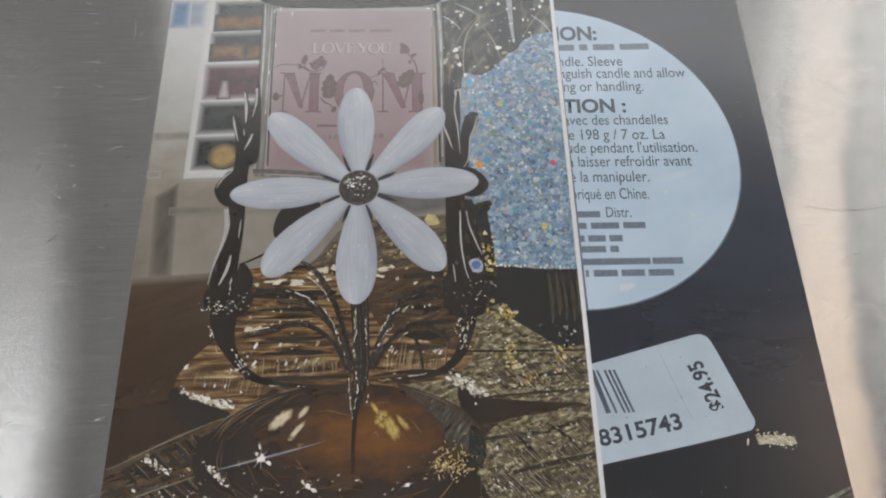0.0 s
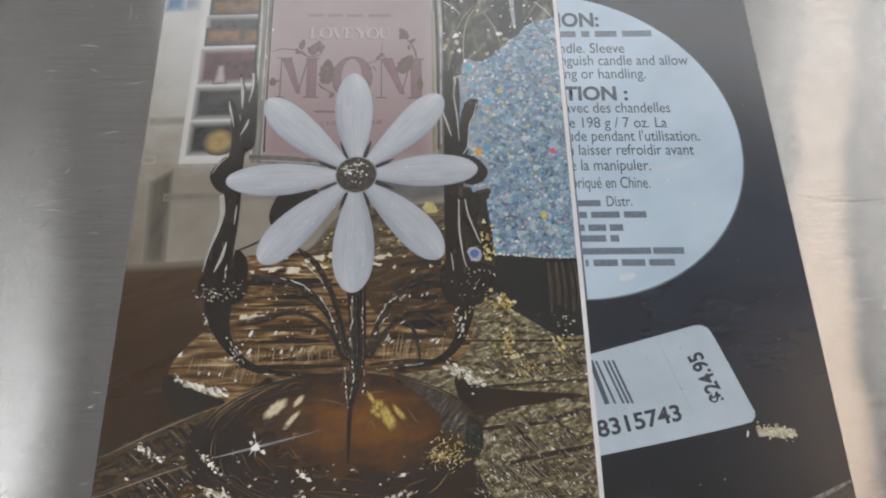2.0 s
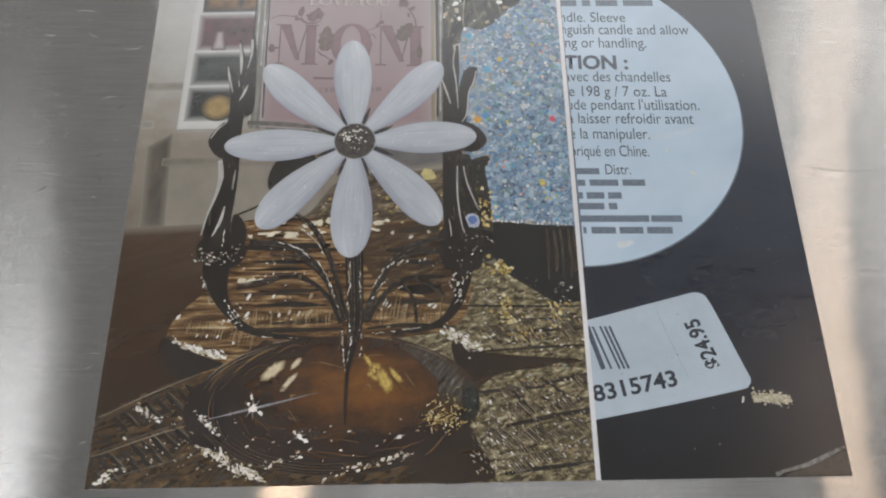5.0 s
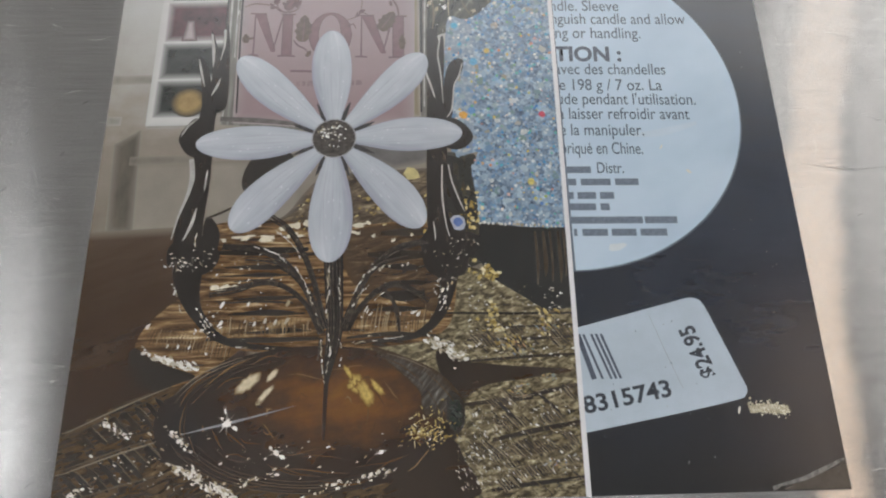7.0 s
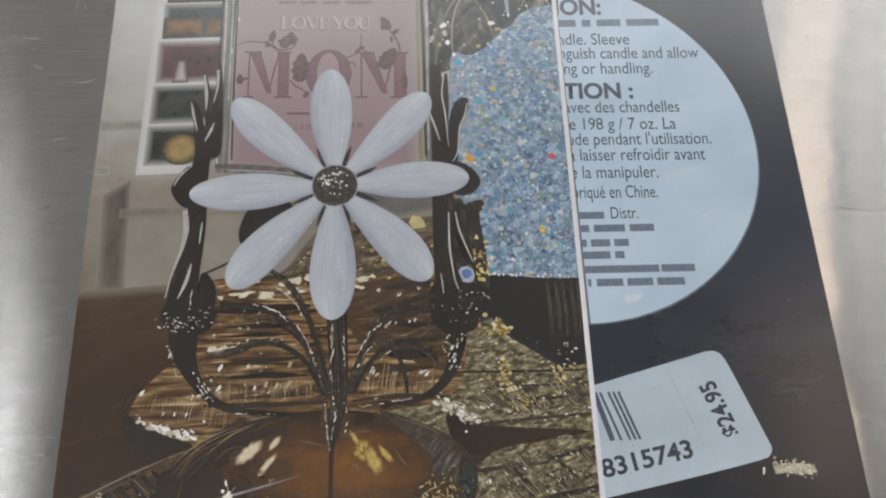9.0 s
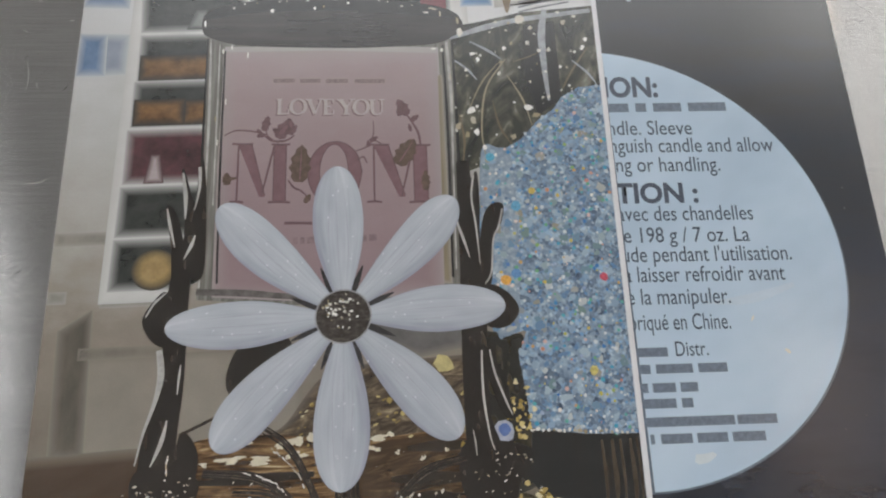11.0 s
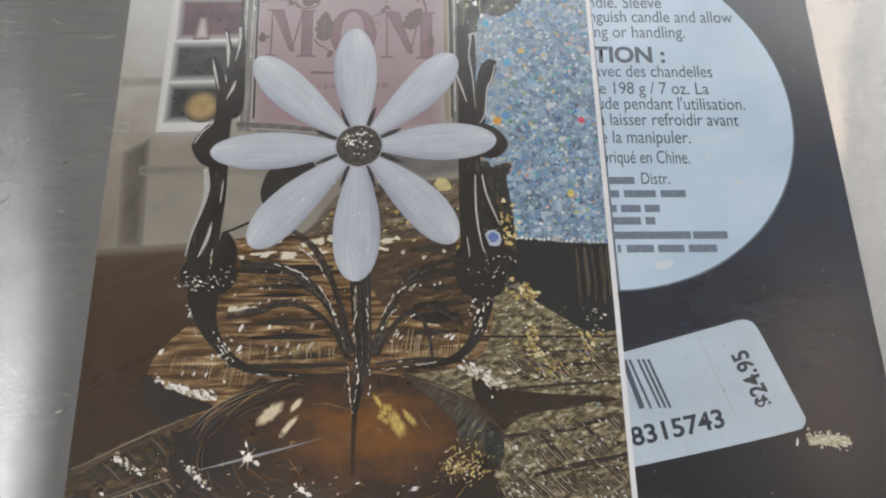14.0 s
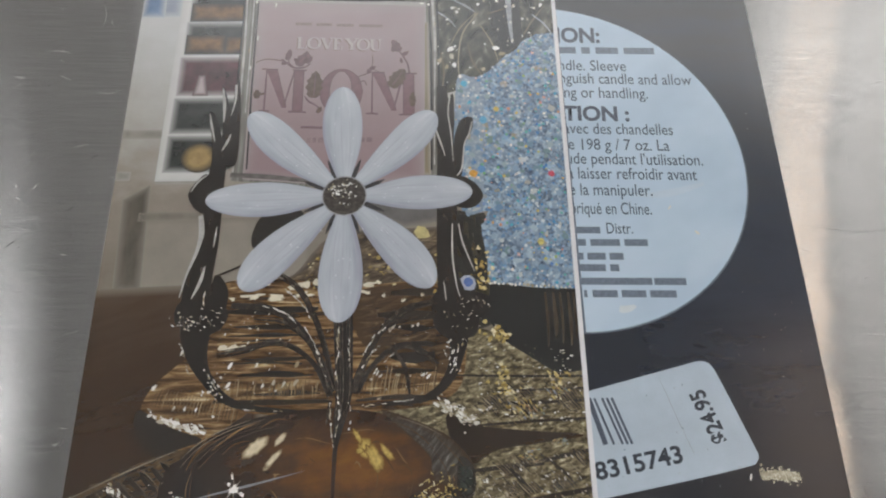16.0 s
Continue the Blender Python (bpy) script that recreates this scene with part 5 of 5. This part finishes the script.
# light along the bronze
lights = []
lights += [[(27.4, 139.6, 0.3), (28.4, 135, 0.8), (30, 129, 0.2)], [(30.9, 149.5, 0.5), (31.9, 143, 1.1), (32.2, 136.5, 0.3)], [(35.2, 151, 0.9), (35.4, 145, 0.7), (34.4, 139, 0.2)], [(35, 132, 0.3), (34, 129, 0.9), (32.4, 125.6, 0.2)], [(28, 102.8, 1.5), (28.8, 97, 1.7), (28.0, 91, 1.1), (25.6, 83, 0.6), (24.2, 76, 0.3)], [(31, 86, 0.3), (30, 81, 1.1), (27.8, 75.6, 0.3)], [(24, 111, 0.3), (26, 114.6, 0.6), (28.8, 117.2, 0.3)], [(33.4, 99, 0.2), (33.2, 96, 0.6), (33, 92, 0.2)]]
lights += [[(31.8, 78, 0.2), (31.6, 75, 0.6), (31.6, 72, 0.2)], [(107.8, 146, 0.5), (106.9, 139.6, 0.5), (107.7, 131.5, 0.5), (108.2, 121, 0.2)], [(102.2, 134.6, 0.4), (104.2, 128, 0.7), (105.6, 123, 0.2)], [(114.9, 136, 0.4), (113.6, 131, 0.5), (112, 127.6, 0.4), (111, 119, 0.5), (109.2, 115.8, 0.3)], [(109.2, 99, 0.4), (110.2, 93, 0.5), (112.6, 86, 0.4), (113.8, 83, 0.2)], [(107.2, 99, 0.4), (107, 88, 0.6), (108, 78.6, 0.4), (109, 75, 0.2)], [(104, 80, 0.2), (104.4, 77, 0.4), (104.6, 74, 0.2)], [(72.4, 66, 0.2), (72.2, 58, 0.5), (72.2, 50, 0.3)]]
lights += [[(75.6, 62, 0.2), (75.8, 57, 0.5), (75.8, 54, 0.2)], [(72.8, 46, 0.2), (73.2, 40, 0.7), (72.2, 34, 0.3)], [(76, 44, 0.2), (76.6, 40, 0.4), (76, 36, 0.2)], [(70.6, 44, 0.2), (71, 38, 0.4), (72, 31, 0.2)], [(66, 60, 0.1), (67.4, 56, 0.4), (69, 51, 0.1)], [(62.5, 66, 0.1), (65, 62, 0.4), (67, 57.6, 0.1)], [(80, 58, 0.1), (83, 63, 0.4), (86.6, 66, 0.1)], [(79.6, 54, 0.1), (82, 58, 0.4), (84.6, 60.4, 0.1)]]
lights += [[(83, 52, 0.1), (86, 55.6, 0.5), (89, 58, 0.1)], [(45, 42.8, 0.2), (52, 42, 0.6), (59, 42, 0.2)], [(80, 43, 0.2), (88, 43.8, 0.6), (95, 44.6, 0.2)], [(35, 53, 0.2), (37, 49.6, 0.9), (40, 46, 0.3)], [(108, 60, 0.2), (107, 55, 0.5), (104.6, 50.6, 0.2)], [(50, 73, 0.1), (56, 71, 0.4), (60, 67.4, 0.1)], [(56, 78, 0.1), (60.6, 74, 0.4), (64, 68.6, 0.1)], [(26, 62, 0.3), (28, 57.6, 0.8), (30, 52, 0.3)]]
lights += [[(113, 73.6, 0.2), (116, 73.4, 0.6), (118, 71.6, 0.2)]]
smooth = [c for c in lights if c[1][1] > 76]
beads = []
for c in lights:
    if c[1][1] > 76:
        continue
    p = bow([q[:2] for q in c], n=5)
    for (x, y), (x2, y2) in zip(p, p[1:]):
        if rnd.random() < 0.72:
            ln = math.dist((x, y), (x2, y2))
            beads.append((x + rnd.gauss(0, .12), y + rnd.gauss(0, .12), ln * rnd.uniform(.35, .85), rnd.uniform(.09, .24), math.degrees(math.atan2(y2 - y, x2 - x)) + rnd.uniform(-14, 14)))
strips("bronze_light", smooth, 19, bronze_pale, picture, "pale light along the bronze", True)
blobs("bronze_glint", beads, 19.2, spark, picture, "beads of light along the bronze", 0.35, 8)
blobs("bronze_glint", [(rnd.gauss(27, 2.6), rnd.gauss(68.6, 1.6), rnd.uniform(.12, .6), rnd.uniform(.08, .26), rnd.uniform(-40, 40)) for i in range(34)]
      + [(rnd.gauss(34, 2.6), rnd.gauss(69, 2.4), rnd.uniform(.12, .45), rnd.uniform(.08, .2), rnd.uniform(-40, 40)) for i in range(14)]
      + [(rnd.gauss(110, 3.4), rnd.gauss(68, 3.6), rnd.uniform(.12, .45), rnd.uniform(.08, .2), rnd.uniform(-40, 60)) for i in range(26)]
      + [(rnd.gauss(106, 1.6), rnd.gauss(57, 4), rnd.uniform(.2, .6), rnd.uniform(.12, .3), 60) for i in range(20)]
      + [(rnd.gauss(37, 2), rnd.gauss(49, 3), rnd.uniform(.2, .7), rnd.uniform(.12, .4), -50) for i in range(18)], 19.5, spark, picture, "small glints on bronze", 0.35, 7)

# the flower
PETAL = petal_ink()
HUB = (72.9, 109.0)


def petal(tip, wide, k, bend=0.0, blunt=0.62):
    """One petal from the hub to its tip, with a rounded outer end and UVs along and across."""
    hx, hy = HUB
    d = Vector((tip[0] - hx, tip[1] - hy))
    ln = d.length
    d.normalize()
    s = Vector((-d.y, d.x))
    bm = bmesh.new()
    uvl = bm.loops.layers.uv.new("UVMap")
    rows, N, M = [], 30, 8
    up = 1 if s.y >= 0 else -1
    for i in range(N + 1):
        u = 1 - (1 - i / N) ** 1.7
        r = 6.4 + (ln - 6.4) * u
        w = wide * max(0.0, (0.34 + 0.66 * math.sin(math.pi / 2 * min(1, u / blunt))) if u < blunt else math.sqrt(max(0, 1 - ((u - blunt) / (1 - blunt)) ** 2.2)))
        w = max(w, 0.03)
        off = bend * math.sin(math.pi * u)
        rows.append([(bm.verts.new(((hx + d.x * r + s.x * (off + w * (j / M - .5))) * MM, (hy + d.y * r + s.y * (off + w * (j / M - .5))) * MM, level(k))), (u, 0.5 + up * (j / M - .5))) for j in range(M + 1)])
    for p, q in zip(rows, rows[1:]):
        for j in range(M):
            c = (p[j], q[j], q[j + 1], p[j + 1])
            f = bm.faces.new([v for v, _ in c])
            for lp, (_, t) in zip(f.loops, c):
                lp[uvl].uv = t
            f.normal_update()
            if f.normal.z < 0:
                f.normal_flip()
    return part("petal", bm, PETAL, picture, "frosted white petal")


# dark gaps between the petals
gapink = plain("gap_ink", (0.035, 0.033, 0.034), 0.3, 3)
for a in (24, 69, 114, 158, 203, 247, 291, 337):
    c, s = math.cos(radians(a)), math.sin(radians(a))
    limb("petal_gap", [(HUB[0] + 5 * c, HUB[1] + 5 * s, 1.7), (HUB[0] + 9 * c, HUB[1] + 9 * s, 1.6), (HUB[0] + 11.6 * c, HUB[1] + 11.6 * s, 1.1), (HUB[0] + 14 * c, HUB[1] + 14 * s, 0.3)], 20, gapink)
for i, (tip, wide, bend, blunt) in enumerate((((71.3, 149.8), 13.2, 0.3, .55), ((102.4, 139.6), 12.0, -0.8, .66), ((114.0, 110.2), 12.0, 0.3, .55), ((100.8, 78.6), 12.6, 0.8, .62),
                                              ((72.2, 67.5), 13.6, 0.0, .6), ((42.2, 78.6), 12.4, -0.8, .66), ((28.9, 108.0), 12.0, 0.3, .52), ((40.8, 139.6), 12.4, 0.8, .62))):
    petal(tip, wide, 21 + i * 0.4, bend, blunt)
    d = Vector((tip[0] - HUB[0], tip[1] - HUB[1]))
    ln, d = d.length, d.normalized()
    s = Vector((-d.y, d.x))
    vein = []
    for o in (-1.6, 0.2, 1.7):
        pts = []
        for u, w in ((0.30, 0.05), (0.5, 0.22), (0.72, 0.16), (0.88, 0.04)):
            p = Vector(HUB) + d * ln * u + s * (bend * math.sin(math.pi * u) + o * (0.6 + 0.9 * math.sin(math.pi * u)))
            pts.append((p.x, p.y, w))
        vein.append(pts)
    strips("petal_vein", vein, 24.6, plain("vein_ink", (0.40, 0.415, 0.475), 0.1, 3), picture, stuff=True)
    dots = []
    for _ in range(9):
        u, o = rnd.uniform(0.3, 0.9), rnd.uniform(-3.6, 3.6)
        p = Vector(HUB) + d * ln * u + s * o
        dots.append((p.x, p.y, .22, .18, 0))
    blobs("petal_glint", dots, 25, plain("petal_white_ink", (0.72, 0.73, 0.78), 0.05), picture, "", .3, 6)
pic("centre_rim", oval(HUB[0], HUB[1] + 0.1, 7.15, 6.95, 0, 48), 25.6, plain("centre_rim_ink", (0.30, 0.30, 0.31), 0.3, 2))
pic("flower_centre", oval(HUB[0], HUB[1] + 0.1, 6.75, 6.55, 0, 48), 26, ink("centre_ink", [(0.0, (0.015, 0.012, 0.010)), (0.5, (0.05, 0.042, 0.036)), (1.0, (0.13, 0.115, 0.10))], (2, 1), 0, 6), "dark speckled flower centre")
blobs("centre_glint", [(HUB[0] + rnd.gauss(-2.4, 1.4), HUB[1] + rnd.gauss(2.6, 1.2), rnd.uniform(.15, .55), rnd.uniform(.15, .5), 0) for i in range(18)]
      + [(HUB[0] + rnd.gauss(2.2, 1.2), HUB[1] + rnd.gauss(2.6, 1.2), rnd.uniform(.15, .5), rnd.uniform(.15, .45), 0) for i in range(12)]
      + [(HUB[0] + rnd.gauss(0, 2.4), HUB[1] + rnd.gauss(-1, 2), rnd.uniform(.12, .3), rnd.uniform(.1, .25), 0) for i in range(14)], 27, spark, picture, "white specks")

# ---- the label picture ----
disc_ink = ink("label_paper_ink", [(0.0, (0.39, 0.50, 0.62)), (0.5, (0.47, 0.59, 0.71)), (1.0, (0.56, 0.67, 0.78))], (50, 30), 30, 3, grain=0.05)
blue_grey_edge = plain("label_edge_ink", (0.12, 0.15, 0.19), 0.3, 6)
right_half = lambda pts: [p for p in pts if p[0] > edge_x(p[1]) + 0.2]


def disc(cx, cy, rx, ry, ang):
    pts = right_half(oval(cx, cy, rx, ry, ang, 240))
    i = max(range(len(pts)), key=lambda j: math.dist(pts[j], pts[j - 1]))
    return pts[i:] + pts[:i]


DISC = (141.8, 123.0, 64.0, 58.5, -27.8)
lab("pale_gleam", oval(152.5, 208, 5.5, 4.0, 10, 24), 2, plain("gleam_blue_ink", (0.30, 0.36, 0.42), 0.4, 2.0, (0.028, 0.030, 0.033)), "", 6.0)
blobs("gleam_fleck", [(rnd.gauss(153, 4), rnd.gauss(207, 3), rnd.uniform(.2, 1.0), rnd.uniform(.15, .5), rnd.uniform(0, 90)) for i in range(26)] + [(168, 209, 1.6, .9, 20), (157, 199.6, .7, .4, 0), (149.5, 201, .8, .7, 0)], 2.6,
      islands("gleam_fleck_ink", [(0.0, (0.14, 0.20, 0.28)), (0.6, (0.4, 0.44, 0.48)), (1.0, (0.75, 0.77, 0.78))]), label_pic, "pale flecks of light")
lab("label_rim", disc(DISC[0] + 0.35, DISC[1] - 0.4, DISC[2] + 0.05, DISC[3] + 0.05, DISC[4]), 2, blue_grey_edge, "grey rim of the round label")
lab("round_label", disc(*DISC), 3, disc_ink, "pale blue round paper label")
strips("label_shine", [[(190, 112, 1.2), (178, 108.8, 2.6), (166, 108, .4)]], 3.5, plain("shine_ink", (0.50, 0.60, 0.70), 0.04, 8), label_pic)
text_ink = plain("text_ink", (0.080, 0.096, 0.130), 0.2, 1.0)
for text, y, x1, size, bold in (("ION:", 168.1, 161.6, 8.6, 0.035), ("ndle. Sleeve", 156.3, 169.6, 6.2, 0.004), ("nguish candle and allow", 151.0, 191.8, 6.2, 0.004), ("ing or handling.", 145.3, 175.8, 6.2, 0.004),
                                ("TION :", 136.4, 168.4, 7.8, 0.035), ("avec des chandelles", 131.2, 182.5, 6.0, 0.004), ("le 198 g / 7 oz. La", 125.2, 180.5, 6.0, 0.004),
                                ("ude pendant l'utilisation.", 119.9, 190.9, 6.0, 0.004), ("a laisser refroidir avant", 114.5, 188.1, 6.0, 0.004), ("e la manipuler.", 108.6, 172.6, 6.0, 0.004),
                                ("briqu\u00e9 en Chine.", 102.0, 171.5, 6.0, 0.004)):
    words("label_text", text, edge_x(y) + 0.1, y, x1 - edge_x(y) - 0.1, size, 5, text_ink, label_pic, -1.6, bold)
words("label_text", "Distr.", 156.2, 95.0, 8.4, 5.4, 5, text_ink, label_pic, -1.2, 0.004)
for y, spans, h in ((163.2, ((146.4, 152.6), (154.6, 157.6), (159.6, 167.6), (169.6, 180.4)), 2.7), (95.2, ((145.8, 154.2),), 2.3), (91.0, ((145.8, 149.2), (150.6, 160), (161.4, 168.8)), 2.3),
                    (86.4, ((145.8, 148), (149.2, 155), (156.2, 160.6)), 2.3), (82.6, ((145.8, 154.6), (156, 158.8)), 2.3), (78.2, ((145.8, 168.6), (169.2, 179.2)), 2.3), (74.2, ((147, 148), (149.6, 157.4), (158.6, 166.2), (167.4, 175.6)), 2.3)):
    for a, b in spans:
        bars("label_line", [(a, b)], y - 0.02 * (a - 146), h, 5, plain("faded_text_ink", (0.15, 0.185, 0.24), 0.2, 1.2), label_pic)
for x, y, rx, ry, a in ((185, 95, 1.0, .35, -40), (177.4, 103.6, .9, .25, 60)):
    blobs("label_fleck", [(x, y, rx, ry, a)], 6, spark, label_pic)
blobs("label_fleck", [(159.6, 70.4, 3.0, 1.2, 10)], 4, plain("fleck_ink", (0.60, 0.66, 0.70), 0.05), label_pic)
sticker = bow([(144.9, 45.7), (160, 49.4), (174, 52.8), (178.6, 53.9), (181.4, 53.6), (183.4, 51.4), (186.6, 43), (191.4, 29.6), (192.2, 27.2), (191.4, 25.2), (188.4, 23.9), (170, 20.4), (145, 16.1)], False, 4)
lab("price_sticker", sticker, 3, plain("sticker_ink", (0.45, 0.53, 0.61), 0.06, 14), "white price sticker with rounded corners")
strips("perforation", [[(166.8, 48.9, .12), (170.3, 38, .2), (173.9, 27.6, .12)]], 4, plain("perf_ink", (0.34, 0.38, 0.42), 0.1), label_pic)
for x0, x1, w in ((145.3, 148.9, 1.5), (146.9, 151.3, .7), (149.2, 153.8, .7), (150.6, 155.2, .75), (152.0, 156.5, .75)):
    strips("barcode_bar", [[(x0, 43.8, w), ((x0 + x1) / 2, 37.3, w), (x1, 30.8, w)]], 4, text_ink, label_pic)
number_ink = plain("number_ink", (0.040, 0.048, 0.062), 0.25, 1.0)
words("item_number", "8315743", 145.4, 21.3, 25.6, 6.6, 4, number_ink, label_pic, 9.8, 0.026, "black printed number")
words("price", "$24.95", 184.2, 31.4, 15.4, 6.6, 4, number_ink, label_pic, 109.5, 0.03, "black printed price")
patch = [(197.4 + rnd.uniform(-5.6, 5.6), 0, 0) for i in range(200)]
lab("glitter_base", ragged(bow([(191.8, 21.4), (194, 22.8), (198, 22.6), (202.6, 21.8), (203, 20.2), (199, 19.9), (195, 20.4), (192.2, 20.2)], True), 0.05), 3.8, ink("patch_base_ink", [(0.2, (0.22, 0.20, 0.13)), (0.8, (0.48, 0.45, 0.34))], (.8, .8), 0, 3), "pale gold glitter patch")
blobs("glitter_patch", [(x, 21.4 - (x - 197) * 0.12 + rnd.gauss(0, .8), rnd.uniform(.12, .5), rnd.uniform(.12, .42), rnd.uniform(0, 90)) for x, _, _ in patch], 4,
      islands("patch_ink", [(0.0, (0.28, 0.26, 0.18)), (0.6, (0.50, 0.47, 0.36)), (1.0, (0.66, 0.64, 0.52))]), label_pic, "pale gold glitter patch", 0.4, 7)
blobs("glitter_patch", [(188.9, 21, .3, 1.2, -15)], 4, spark, label_pic)
blobs("dust_speck", [(x, y, rnd.uniform(.08, .3), rnd.uniform(.06, .2), rnd.uniform(0, 90)) for x, y in scatter([(146, 2), (215, 2), (215, 60), (205, 90), (212, 180), (206, 120), (190, 70), (160, 58), (146, 58)], 45)], 4,
      islands("dust_ink", [(0.0, (0.05, 0.06, 0.07)), (0.7, (0.14, 0.15, 0.16)), (1.0, (0.4, 0.4, 0.4))]), label_pic, "tiny pale specks")
strips("jar_ridge", [[(194.6, 0.5, .5), (203, 2.4, 1.1), (209, 4.6, 1.2), (215.5, 7.4, .7)]], 4, plain("ridge_ink", (0.16, 0.16, 0.16), 0.5, 1.2), label_pic, "ridged grey jar edge")
lab("jar_corner", [(197, 0.4), (215.6, 0.4), (215.6, 6.2), (208, 3.6)], 3, plain("corner_ink", (0.05, 0.045, 0.04), 0.2, 3))

# the white seam between the pictures
sheet("picture_seam", [(edge_x(0) - 0.75, E), (edge_x(0) + 0.7, E), (edge_x(H) + 0.7, H - E), (edge_x(H) - 0.75, H - E)], 28, plain("seam_white_ink", (0.72, 0.72, 0.74), 0.04, 5), photo, "white line between the two pictures")

# a homography refits both pictures' layout to the camera path; only their outer borders follow the sheet's edges
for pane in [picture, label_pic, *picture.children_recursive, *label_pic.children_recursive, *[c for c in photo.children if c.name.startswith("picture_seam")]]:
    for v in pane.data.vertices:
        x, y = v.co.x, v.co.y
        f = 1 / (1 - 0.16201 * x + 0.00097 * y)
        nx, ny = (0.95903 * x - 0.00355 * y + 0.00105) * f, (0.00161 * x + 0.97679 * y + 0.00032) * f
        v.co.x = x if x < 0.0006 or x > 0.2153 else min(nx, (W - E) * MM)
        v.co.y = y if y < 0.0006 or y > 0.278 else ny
